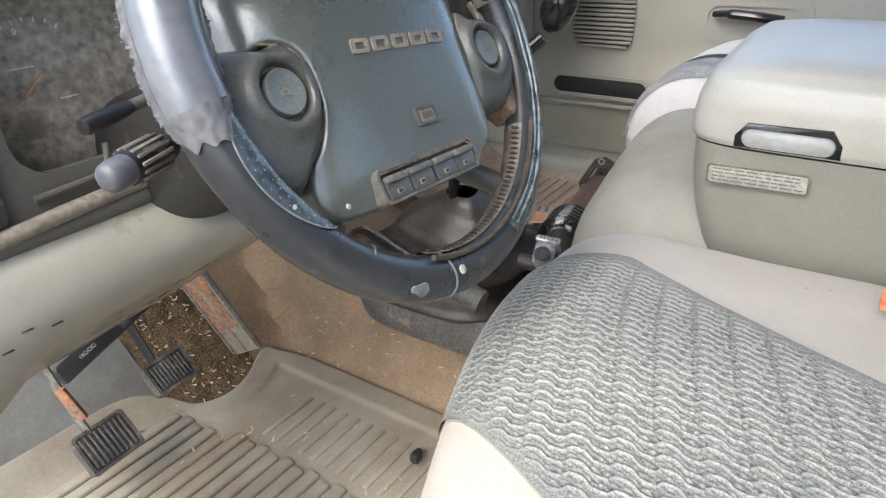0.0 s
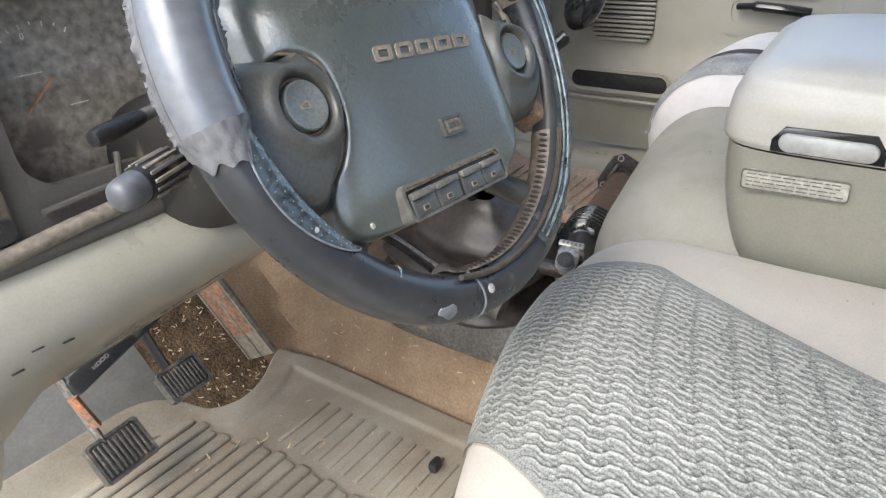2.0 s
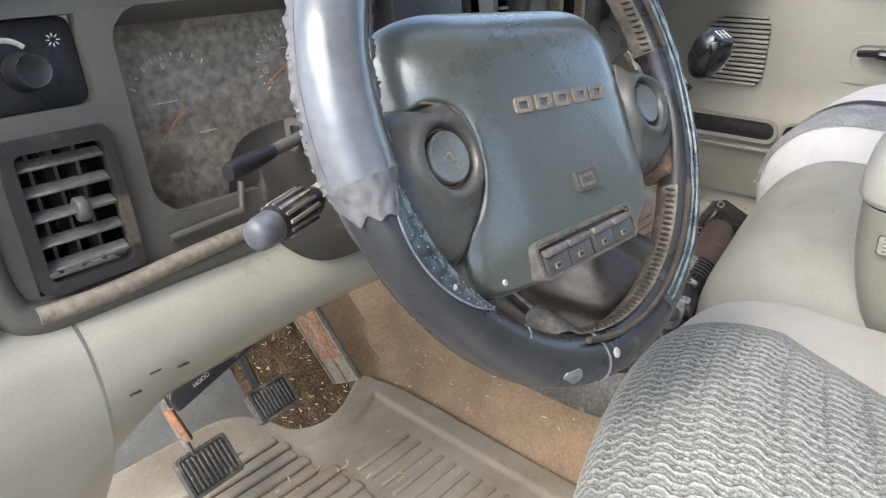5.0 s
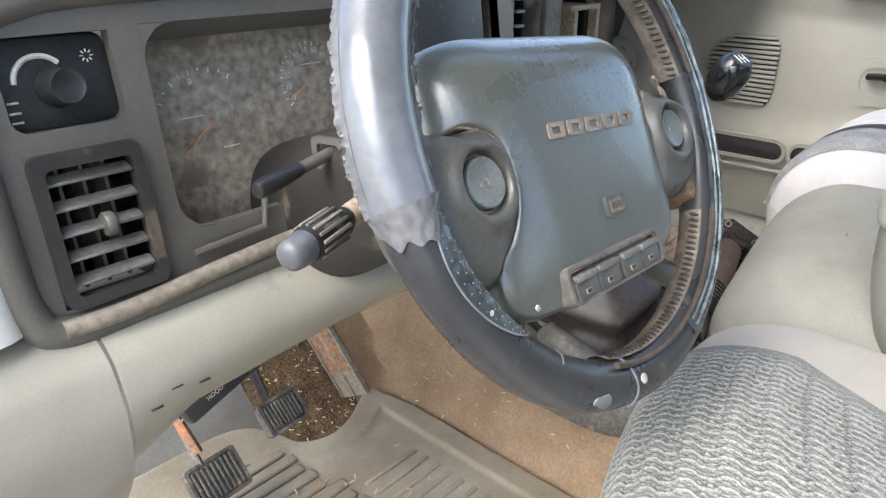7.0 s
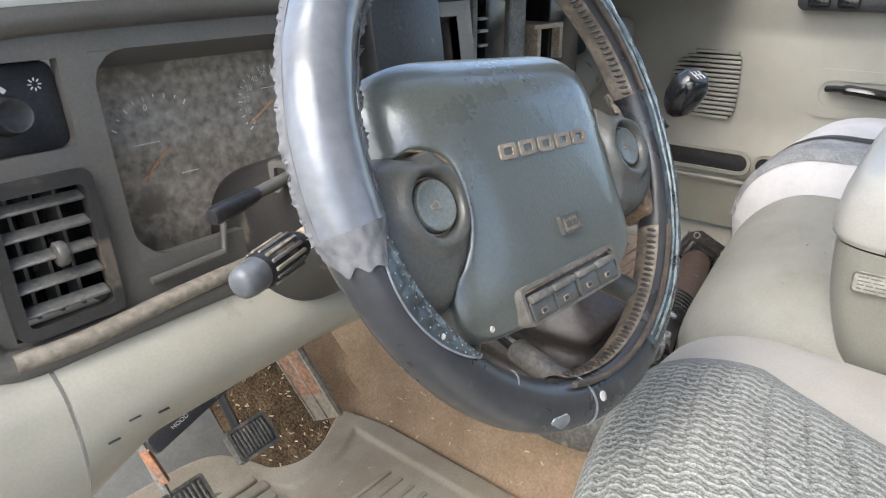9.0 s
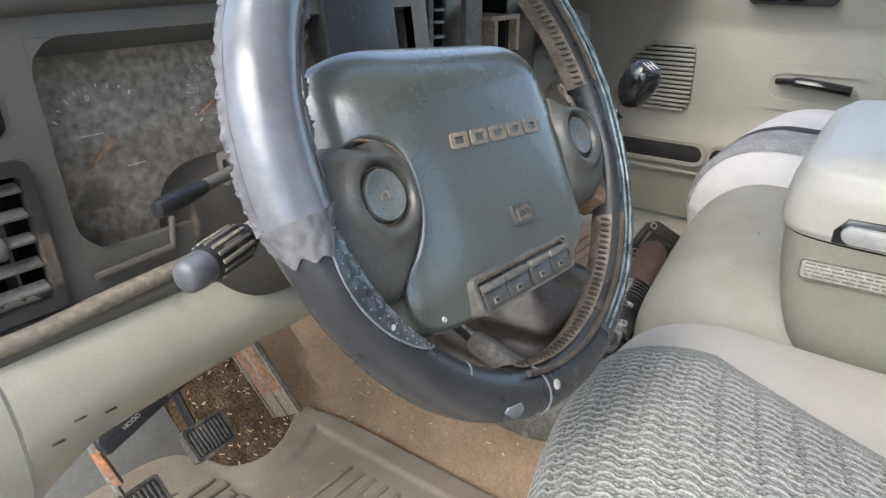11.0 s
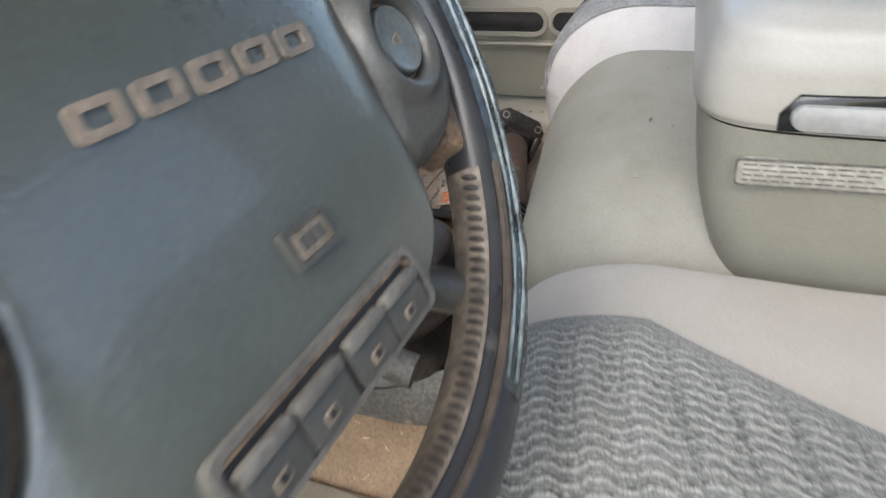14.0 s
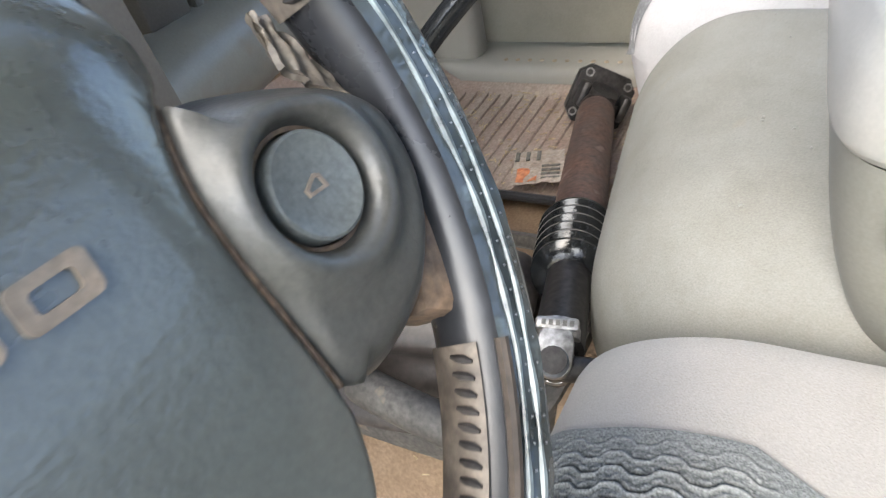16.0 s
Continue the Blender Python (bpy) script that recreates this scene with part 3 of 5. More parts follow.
def bolster(x0, x1, nx, drop=0.0, fwd=0.0):
    def fn(u, v):
        p = BOLC[round(v * (len(BOLC) - 1))]
        x = x0 + (x1 - x0) * u
        k = max(0, (x - 0.36) / 0.14)
        low = max(0, min(1, (0.47 - p.z) / 0.1))
        lift = (0.09 * (x - 0.26) - min(0.05, 0.6 * max(0, 0.212 - x))) * low
        return (x, p.y + fwd * low, p.z - drop * low + lift - 0.03 * min(1, k) * (1 - low))
    return solid(grid(fn, nx, len(BOLC)), (0, 0.006, 0.004))


part("knee_bolster", bolster(0.152, 0.50, 40), M_BEIGE, dash, "scuffed beige knee bolster")
part("end_panel", bolster(-0.03, 0.149, 12, 0.03, 0.0), M_BEIGE, dash, "scuffed beige end panel")
for a, b, c in ((0.183, 0.2165, 0.437), (0.166, 0.2165, 0.427), (0.205, 0.2175, 0.431)):
    part("slit", box(a, a + 0.009, b - 0.004, b - 0.0005, c, c + 0.0009, 0.0003, 1), M_SHROUD, dash)
part("side_pad", tube(smooth_line([(-0.03, 0.27, 0.485), (0.03, 0.285, 0.56), (0.06, 0.30, 0.66), (0.09, 0.32, 0.735)], 8), 0.05, 14), M_BEIGE, dash)
# hood and top pad share the colour with windscreen glare painted in
part("hood", tube([DASH @ Vector(p) for p in smooth_line([(0.092, 0.0, -0.01), (0.090, 0.09, -0.012), (0.094, 0.16, -0.012), (0.112, 0.196, -0.012), (0.145, 0.222, -0.012), (0.22, 0.232, -0.012), (0.66, 0.236, -0.012)], 10)], 0.022, 16), M_PADTOP, dash, "pale hood round the bezel, whitened for windscreen glare")
part("top_pad", box(-0.04, 1.57, 0.27, 0.80, 0.716, 0.775, 0.025, 4), M_PADTOP, dash, "beige dashboard top, whitened for windscreen glare")
part("centre_stack", box(0.665, 0.705, 0.33, 0.42, 0.545, 0.715, 0.008), M_BLACK, dash)
part("centre_back", box(0.705, 1.0, 0.46, 0.50, 0.48, 0.715, 0.004), M_BLACK, dash, "empty black centre stack with its trim missing")
for x, w, mm in ((0.772, 0.050, M_DASH), (0.828, 0.012, M_GREYDUST), (0.858, 0.050, M_GLOSS), (0.918, 0.045, M_GREYDUST), (1.03, 0.10, M_GLOSS)):
    part("upright", box(x, x + w, 0.405, 0.46, 0.50, 0.715, 0.004), mm, dash)
for z in (0.60, 0.675):
    part("slot", slab(round_rect(0.788, 0.806, -0.007, 0.007, 0.004), 0, 0.002, 0.0006, Matrix(((1, 0, 0, 0), (0, 0, -1, 0.4045), (0, 1, 0, z), (0, 0, 0, 1)))), M_GLOSS, dash)
for z in (0.625, 0.645, 0.662):
    part("clip", box(0.838, 0.858, 0.40, 0.41, z, z + 0.004, 0.001, 1), M_LATCH, dash)
part("socket", lathe([(0.014, 0), (0.016, 0.006), (0.012, 0.008), (0.011, -0.01 + 0.018)], 20, Matrix.Translation((0.797, 0.404, 0.645)) @ pose(0, 0, 0, 90, 0, 0)), M_GLOSS, dash)
br = part("bracket", join(box(0.965, 1.05, 0.39, 0.47, 0.640, 0.648, 0.001, 1), box(0.975, 0.985, 0.39, 0.47, 0.59, 0.64, 0.001, 1), box(1.04, 1.05, 0.39, 0.47, 0.59, 0.64, 0.001, 1)), M_TAN, dash, "pale bare mounting bracket")
part("passenger_face", solid(grid(lambda u, v: (1.02 + 0.5 * u, 0.50 + 0.12 * u - 0.03 * math.sin(math.pi * v), 0.50 + 0.22 * v), 12, 10), (0, 0.02, 0)), M_SHROUD, dash)
part("roll_end", lathe([(0.0525, 0), (0.0525, 0.004), (0.050, 0.0055), (0.001, 0.0055)], 28, along((0.672, 0.396, 0.4745), (0.60, 0.387, 0.472))), M_RUST, dash, "bare orange-pink end of the roll")
part("lower_roll", tube(smooth_line([(0.67, 0.396, 0.4745), (0.85, 0.42, 0.48), (1.1, 0.48, 0.48), (1.5, 0.60, 0.49)], 8), 0.052, 20), M_BEIGE, dash, "beige rolled lower edge of the panel")
hn = part("wire_loom", tube(smooth_line([(0.60, 0.30, 0.60), (0.63, 0.31, 0.575), (0.66, 0.32, 0.575), (0.68, 0.35, 0.56), (0.70, 0.40, 0.53)], 8), 0.014, 10), M_BLACK, dash)

# ---- steering wheel ----
TW, TURNED = radians(27.3), -4.3
WHEEL = Matrix(((1, 0, 0, 0.3875), (0, math.sin(TW), -math.cos(TW), 0.021), (0, math.cos(TW), math.sin(TW), 0.652), (0, 0, 0, 1))) @ pose(0, 0, 0, 0, 0, TURNED)
RIM = Matrix.Translation((0.3923, 0.0191, 0.6262)) @ pose(0, 0, 0, 0, 0, 1.0) @ pose(0, 0, 0, 90 - 25.8, 0, 0) @ pose(0, 0, 0, 0, 0, TURNED)
RIM_R, TUBE_R, RIM_N = 0.1648, 0.0162, 0.0
wheel = thing("steering_wheel", WHEEL.translation, "worn dark steering wheel with a torn laced cover", "steering wheel")


def rim_arc(a0, a1, r, n=60, seg=20, c0=0, c1=360, wob=0.0, seed=0.0, big=RIM_R):
    """A piece of the rim's tube from angle a0 to a1 (degrees), over c0 to c1 round its section (0 outward, 90 to the driver)."""
    full = abs(c1 - c0) >= 359.9
    def fn(u, v):
        a, c = radians(a0 + (a1 - a0) * u), radians(c0 + (c1 - c0) * v)
        rr = r + (wob * noise.noise(Vector((a * 9, c * 2, seed))) if wob else 0)
        d = big + rr * math.cos(c)
        return (d * math.cos(a), d * math.sin(a), RIM_N + rr * math.sin(c))
    return grid(fn, n, seg, abs(a1 - a0) >= 359.9, full)


part("rim", rim_arc(0, 360, TUBE_R, 160, 24), M_RIM, wheel, "dark smooth rim cover", RIM)
part("sleeve", rim_arc(86, 187.6, TUBE_R + 0.003, 90, 28, wob=0.0006), M_SLEEVE, wheel, "shiny grey worn rim sleeve", RIM)


def on_rim_local(a, c, r):
    a, c = radians(a), radians(c)
    d = RIM_R + r * math.cos(c)
    return (d * math.cos(a), d * math.sin(a), RIM_N + r * math.sin(c))


def ragged(a0, a1, r, c0, c1, amp, seed, n=90, seg=10):
    def fn(u, v):
        a = radians(a0 + (a1 - a0) * u)
        j = amp * (noise.noise(Vector((u * 17, seed, 0))) + 0.8 * noise.noise(Vector((u * 91, seed, 3))))
        c = radians(c0 + (c1 - c0 + j) * v)
        rr = r + 0.0018 * v * v * (1 + 1.2 * noise.noise(Vector((u * 43, v * 3, seed))))
        return ((RIM_R + rr * math.cos(c)) * math.cos(a), (RIM_R + rr * math.cos(c)) * math.sin(a), RIM_N + rr * math.sin(c))
    return solid(grid(fn, n, seg), 0.0008)


part("torn_edge", ragged(100, 187, TUBE_R + 0.0032, -2, -22, 22, 1.0, 220), M_TORN, wheel, "frayed torn cover edge", RIM)
part("torn_edge", ragged(110, 182, TUBE_R + 0.0034, 146, 162, 18, 5.0, 220), M_TORN, wheel, "frayed torn cover edge", RIM)


def flap(u, v):
    c = radians(-20 + 160 * u)
    end = 190.2 + 3.4 * math.sin(u * 3.0) + 2.6 * noise.noise(Vector((u * 7, 2, 0))) - 4 * max(0, u - 0.6) / 0.4
    a = radians(186.6 + (end - 186.6) * v)
    rr = TUBE_R + 0.0040 - 0.0024 * v + 0.0012 * noise.noise(Vector((u * 14, v * 4, 9)))
    d = RIM_R + rr * math.cos(c)
    return (d * math.cos(a), d * math.sin(a), RIM_N + rr * math.sin(c))


part("torn_flap", solid(grid(flap, 40, 10), 0.0008), M_TORN, wheel, "ragged grey torn end of the sleeve", RIM)


def patch(u, v):
    s = math.sin(math.pi * min(1, 0.12 + 0.88 * u)) ** 0.6
    c = radians(122 - 52 * v * s + 10 * (1 - s))
    a = radians(188 + 34 * u)
    rr = TUBE_R + 0.0012
    d = RIM_R + rr * math.cos(c)
    return (d * math.cos(a), d * math.sin(a), RIM_N + rr * math.sin(c))


part("perforated_patch", solid(grid(patch, 40, 8), 0.0012), M_PERF, wheel, "blue-grey perforated vinyl patch", RIM)
for i in range(14):
    for j in range(3):
        p = Vector(patch((i + 0.5 + 0.5 * (j % 2)) / 15, 0.2 + 0.3 * j))
        part("hole", lathe([(0.0005, 0), (0.0004, 0.0003)], 6, RIM @ Matrix.Translation(p + Vector((0, 0, 0.0006)))), M_GREYCAP, wheel)
edge = [RIM @ Vector(patch(u / 40, 1.0)) for u in range(41)]
part("patch_seam", tube(edge, 0.0006, 6), M_GREYCAP, wheel)

rnd = random.Random(11)
fray = []
for k in range(70):
    a = rnd.uniform(100, 186)
    c = rnd.choice((rnd.uniform(-30, -8), rnd.uniform(-30, -8), rnd.uniform(140, 168)))
    p = Vector(on_rim_local(a, c, TUBE_R + 0.004))
    d = (p - Vector((RIM_R * math.cos(radians(a)), RIM_R * math.sin(radians(a)), 0))).normalized()
    w = Vector((rnd.uniform(-1, 1), rnd.uniform(-1, 1), rnd.uniform(-0.6, 0.6)))
    L = rnd.uniform(0.0008, 0.0024)
    fray.append(tube([RIM @ p, RIM @ (p + d * L * 0.5 + w * L * 0.2), RIM @ (p + d * L * 0.8 + w * L * 0.7)], [0.0004, 0.0003, 0.00015], 5))
tagged(part("frayed_threads", join(*fray), M_TORN, wheel, "loose pale frayed threads"), kind="stuff")

for k in range(9):
    a = 112 + 6.5 * k + rnd.uniform(-2, 2)
    p, q = Vector(on_rim_local(a, 168, TUBE_R + 0.003)), Vector(on_rim_local(a + 3.2, 170, TUBE_R + 0.003))
    m = p.lerp(q, 0.5) + Vector((-math.cos(radians(a)), -math.sin(radians(a)), -0.4)) * rnd.uniform(0.002, 0.0048)
    part("torn_loop", tube([RIM @ v for v in smooth_line([p, m, q], 5)], [0.0007] * 11, 6), M_TORN, wheel, "pale loop of torn cover")
for k in range(46):
    for c in (88, 104):
        p = Vector(on_rim_local(-66 + 2.7 * k, c, TUBE_R + 0.0018))
        part("hole", lathe([(0.0004, -0.0004), (0.0003, 0.0002)], 6, RIM @ Matrix.Translation(p)), M_GREYCAP, wheel)

# two thin pale tubes stand in for glossy reflections along the face
for c, sd in ((97, 1.0), (113, 5.0)):
    part("gloss_line", tube([RIM @ Vector(on_rim_local(-70 + 1.5 * k, c + 3 * noise.noise(Vector((k * 0.11, sd, 0))), TUBE_R + 0.0016)) for k in range(88)], [0.0010 + 0.0007 * noise.noise(Vector((k * 0.31, sd, 2))) for k in range(88)], 6), M_GLOSSLINE, wheel, "pale raised line painting a gloss streak on the rim face")

# laced inner side and perforated face of the right half
part("perforated_face", rim_arc(-72, 62, TUBE_R + 0.0012, 110, 10, 78, 128, wob=0.0016, seed=4.0), M_PERF, wheel, "crazed blue-grey perforated rim face", RIM)
for a0, a1 in ((-108, -33), (9, 64)):
    part("inner_band", rim_arc(a0, a1, TUBE_R + 0.0016, 80, 10, 150, 215), M_BAND, wheel, "brown laced inner band", RIM)
for a0, a1 in ((-108, -33), (9, 64)):
    part("band_lip", tube([RIM @ Vector(((RIM_R - 0.0115) * math.cos(radians(a0 + (a1 - a0) * k / 30)), (RIM_R - 0.0115) * math.sin(radians(a0 + (a1 - a0) * k / 30)), RIM_N + 0.0155)) for k in range(31)], 0.0022, 8), M_LIP, wheel, "dark rolled band lip")
for k in range(86):
    if -34 < -105 + k * 1.95 < 10:
        continue
    a = radians(-105 + k * 1.95)
    ca, sa = math.cos(a), math.sin(a)
    pts = []
    for c, t in ((156, -0.001), (163, 0.0), (170, 0.0006), (178, 0.0015)):
        rr, aa = TUBE_R + 0.0022, a + t / RIM_R
        d = RIM_R + rr * math.cos(radians(c))
        pts.append(RIM @ Vector((d * math.cos(aa), d * math.sin(aa), RIM_N + rr * math.sin(radians(c)))))
    part("stitch", tube(pts, [0.0006, 0.0014, 0.0014, 0.0006], 6), M_LACE, wheel)


def on_rim(a, c, r=TUBE_R):
    a, c = radians(a), radians(c)
    d = RIM_R + r * math.cos(c)
    return RIM @ Matrix.Translation((d * math.cos(a), d * math.sin(a), RIM_N + r * math.sin(c))) @ pose(0, 0, 0, 0, 0, math.degrees(a)) @ pose(0, 0, 0, 0, 90 - math.degrees(c), 0)


for a, c, r in ((210.6, 92, 0.0034), (261.5, 92, 0.0034)):
    part("spot", lathe([(r, 0.0), (r * 0.9, 0.0008), (r * 0.4, 0.0012)], 12, on_rim(a, c)), M_PALE, wheel, "pale round wear spot")
part("wear_mark", slab([(0.0045 * math.cos(t) * (1 + 0.3 * math.sin(3 * t)), 0.008 * math.sin(t)) for t in [k * math.pi / 9 for k in range(18)]], -0.0004, 0.0008, 0.0003, on_rim(247, 55)), M_GREYCAP, wheel, "pale scuffed patch")
part("split", tube([on_rim(258.5 + 0.6 * math.sin(c / 30), c, TUBE_R + 0.0003).translation for c in range(20, 165, 8)], 0.0008, 6), M_GREYCAP, wheel, "pale split across the cover")
part("split", tube([on_rim(233.5 + 0.8 * math.sin(c / 20), c, TUBE_R + 0.0002).translation for c in range(110, 160, 6)], 0.0007, 6), M_GREYCAP, wheel)

# hub pad: a thick dome whose upper edge and shoulders roll away from the driver
HUB = [(-0.0925, -0.0105), (-0.113, -0.0125), (-0.132, -0.009), (-0.134, 0.010), (-0.120, 0.032), (-0.085, 0.050), (-0.045, 0.060), (0.007, 0.0625), (0.055, 0.060), (0.086, 0.050), (0.104, 0.032), (0.110, 0.014),
       (0.107, 0.002), (0.100, -0.0035), (0.0924, -0.0137), (0.0886, -0.025), (0.0875, -0.038), (0.0878, -0.054), (0.0884, -0.0685), (0.0885, -0.080), (0.086, -0.092), (0.075, -0.108), (0.057, -0.119), (0.040, -0.1255),
       (-0.060, -0.128), (-0.085, -0.1265), (-0.101, -0.116), (-0.104, -0.102), (-0.0985, -0.089), (-0.0863, -0.0776), (-0.0771, -0.060), (-0.0742, -0.0406), (-0.0774, -0.0204)]
hub_line = [(p.x, p.y) for p in smooth_line([(x, y, 0) for x, y in HUB], 4, True)]


def pad_block(line, h0, h1, r, step):
    """A block over a free outline: rounded edge, its face cut into an even net."""
    n = len(line)
    P = [Vector((x, y)) for x, y in line]
    turn = 1 if sum(P[k - 1].x * P[k].y - P[k].x * P[k - 1].y for k in range(n)) > 0 else -1
    N = []
    for k in range(n):
        t = (P[(k + 1) % n] - P[k - 1]).normalized() * turn
        N.append(Vector((-t.y, t.x)))
    bm = bmesh.new()
    rings = []
    for inset, h in [(0, h0)] + [(r * (1 - math.cos(k * math.pi / 8)), h1 - r + r * math.sin(k * math.pi / 8)) for k in range(5)]:
        rings.append([bm.verts.new((*(p + q * inset), h)) for p, q in zip(P, N)])
    for p, q in zip(rings, rings[1:]):
        for k in range(n):
            bm.faces.new((p[k], p[(k + 1) % n], q[(k + 1) % n], q[k]))
    top = bm.faces.new(rings[-1])
    bm.faces.new(rings[0][::-1])
    bmesh.ops.triangulate(bm, faces=[top])
    for axis in (0, 1):
        lo, hi = min(p[axis] for p in P), max(p[axis] for p in P)
        for k in range(1, int((hi - lo) / step)):
            at, no = Vector((0, 0, 0)), Vector((0, 0, 0))
            at[axis], no[axis] = lo + k * step, 1
            bmesh.ops.bisect_plane(bm, geom=bm.verts[:] + bm.edges[:] + bm.faces[:], dist=1e-5, plane_co=at, plane_no=no)
    return bm


hub_body = pad_block(hub_line, -0.055, -0.001, 0.004, 0.0071)


def hub_roll(x, y, z):
    """The pad's surface, slightly domed, bent back over its top, its shoulders and its foot."""
    z += 0.0016 * max(0, 1 - (x / 0.1) ** 2 - ((y + 0.035) / 0.09) ** 2)
    dx = x - 0.007
    ax = max(0, abs(dx) - 0.060)
    if ax:
        a = min(1.5, ax / 0.055)
        x = 0.007 + math.copysign(0.060 + 0.055 * math.sin(a), dx)
        z -= 0.046 * (1 - math.cos(a))
    if y > 0.004:
        a = (y - 0.004) / 0.046
        z, y = z - 0.046 * (1 - math.cos(a)), 0.004 + 0.046 * math.sin(a)
    z -= 0.008 * max(0, (-0.098 - y) / 0.03) ** 2 * max(0, min(1, (-0.03 - x) / 0.04))
    return x, y, z


for v in hub_body.verts:
    v.co = hub_roll(*v.co)
hub = part("hub_pad", hub_body, M_HUB, wheel, "grained blue-grey airbag pad", WHEEL)

POD_R = [(0.1000, -0.0034), (0.1200, -0.0040), (0.1415, -0.0120), (0.1550, -0.0235), (0.1595, -0.0365), (0.1580, -0.0540), (0.1490, -0.0700), (0.1345, -0.0830), (0.1235, -0.0875), (0.1124, -0.0895), (0.1015, -0.0885), (0.0905, -0.0815),
         (0.0893, -0.0685), (0.0886, -0.0540), (0.0883, -0.0380), (0.0894, -0.0250), (0.0932, -0.0137)]
POD_L = [(-0.0935, -0.0115), (-0.1180, -0.0070), (-0.1420, -0.0120), (-0.1530, -0.0280), (-0.1560, -0.0480), (-0.1520, -0.0700), (-0.1420, -0.0860), (-0.1250, -0.1000), (-0.1120, -0.1030), (-0.1030, -0.0990), (-0.0990, -0.0896),
         (-0.0871, -0.0780), (-0.0780, -0.0600), (-0.0751, -0.0406), (-0.0784, -0.0212)]


def pod(line, cx, cy, seam, tip):
    """A spoke moulded as a swollen cup round its horn button; seam counts the points that touch the pad, at the list's end."""
    ln = smooth_line([(x, y, 0) for x, y in line], 5, True)
    n = len(ln)
    c = Vector((cx, cy, 0))
    bm = bmesh.new()
    rings = []
    for j in range(-1, 19):
        ring = []
        for i, p in enumerate(ln):
            d = p - c
            D = d.length
            touch = i >= (len(line) - seam) * 5 - 3
            s = max(0, j) / 18
            r = D + (0.0150 - D) * (1 - (1 - s) ** 1.25)
            up = 0 if touch else max(0, min(1, (p.y + 0.034) / 0.028))
            e = max(0, 1 - (D - r) / (0.009 if touch else 0.012 + 0.006 * up))
            h = -0.0045 - (0.0045 if touch else 0.011 + 0.018 * up) * e * e
            h += 0.0068 * math.exp(-((r - 0.0215) / 0.0058) ** 2) + 0.0020 * math.exp(-((r - 0.032) / 0.010) ** 2)
            h -= 0.0045 * max(0, min(1, (0.0185 - r) / 0.0030))
            h += tip * max(0, (cy - 0.03 - d.y * r / D - cy) / 0.05) ** 2 * -1
            if j < 0:
                h -= 0.022
            ring.append(bm.verts.new((c.x + d.x * r / D, c.y + d.y * r / D, h)))
        rings.append(ring)
    for p, q in zip(rings, rings[1:]):
        for k in range(n):
            bm.faces.new((p[k], p[(k + 1) % n], q[(k + 1) % n], q[k]))
    bm.faces.new(rings[0][::-1])
    bm.faces.new(rings[-1])
    sp = part("spoke", bm, M_POD, wheel, "dusty grey spoke swelling round a horn button", WHEEL, 70)
    cm = WHEEL @ Matrix.Translation((cx, cy, -0.0045))
    part("dirt_ring", lathe([(0.0166, -0.004), (0.0164, 0.0006), (0.0152, 0.0002), (0.0148, -0.003)], 56, cm), M_TANDIRT, sp, "brown dirt round the button")
    part("horn_button", lathe([(0.0146, -0.004), (0.0145, 0.0032), (0.0142, 0.0041), (0.0134, 0.0045), (0.0120, 0.0040), (0.0085, 0.0030), (0.0040, 0.0025), (0.0005, 0.0024)], 56, cm), M_HORN, sp, "smooth blue-grey dished horn button")
    part("horn_mark", ring_plate([(0.0034, -0.0026), (0.0034, 0.0014), (0.0018, 0.0026), (-0.0036, 0.0010), (-0.0036, -0.0012)], [(0.0024, -0.0015), (0.0024, 0.0008), (0.0014, 0.0015), (-0.0025, 0.0003), (-0.0025, -0.0005)], 0.0018, 0.0030, cm @ pose(0, 0, 0, 0, 0, 8)), M_BADGE, sp)
    return sp


pod(POD_R, 0.1146, -0.0385, 6, 0.004)
pod(POD_L, -0.1012, -0.0440, 5, 0.004)
seam_r = [(0.0985, -0.0035), (0.0930, -0.0137), (0.0890, -0.025), (0.0879, -0.038), (0.0882, -0.054), (0.0888, -0.0685), (0.0893, -0.081)]
seam_l = [(-0.106, -0.0078), (-0.0932, -0.0108), (-0.0779, -0.0208), (-0.0747, -0.0406), (-0.0776, -0.060), (-0.0867, -0.0779), (-0.0988, -0.0893), (-0.105, -0.0945)]
for pts in (seam_r, seam_l):
    part("dirt_seam", tube([WHEEL @ Vector((p.x, p.y, p.z - 0.0030)) for p in smooth_line([hub_roll(x, y, 0) for x, y in pts], 6)], 0.0010, 6), M_TANDIRT, wheel, "rust-brown dirt in the pad seam")
part("spoke_root", slab([(0.142, -0.064), (0.156, -0.052), (0.165, -0.072), (0.158, -0.100), (0.142, -0.100), (0.128, -0.088)], -0.036, -0.010, 0.005, WHEEL), M_ROOT, wheel, "tan dirt-caked spoke root")


def gathered(u, v):
    """Cover cloth gathered between the upper rim and the spoke."""
    a = Vector((0.146 + 0.014 * u, 0.008 - 0.036 * u * u, -0.022))
    b = Vector((0.138 + 0.020 * u, -0.010 - 0.024 * u, -0.013))
    p = a.lerp(b, v)
    p.z += 0.0022 * math.sin(u * 26 + 2.2 * v) * (1 - 0.6 * v) + 0.0014 * noise.noise(Vector((u * 12, v * 5, 2)))
    return p


part("gathered_cover", solid(grid(gathered, 60, 10), 0.002), M_WRINKLE, wheel, "pale cover cloth gathered at the spoke", WHEEL)
for sx in (1, -1):
    part("lower_spoke", tube([WHEEL @ Vector(p) for p in ((sx * 0.06, -0.108, -0.042), (sx * 0.085, -0.132, -0.034), (sx * 0.1, -0.150, -0.022))], 0.010, 10), M_POD, wheel)

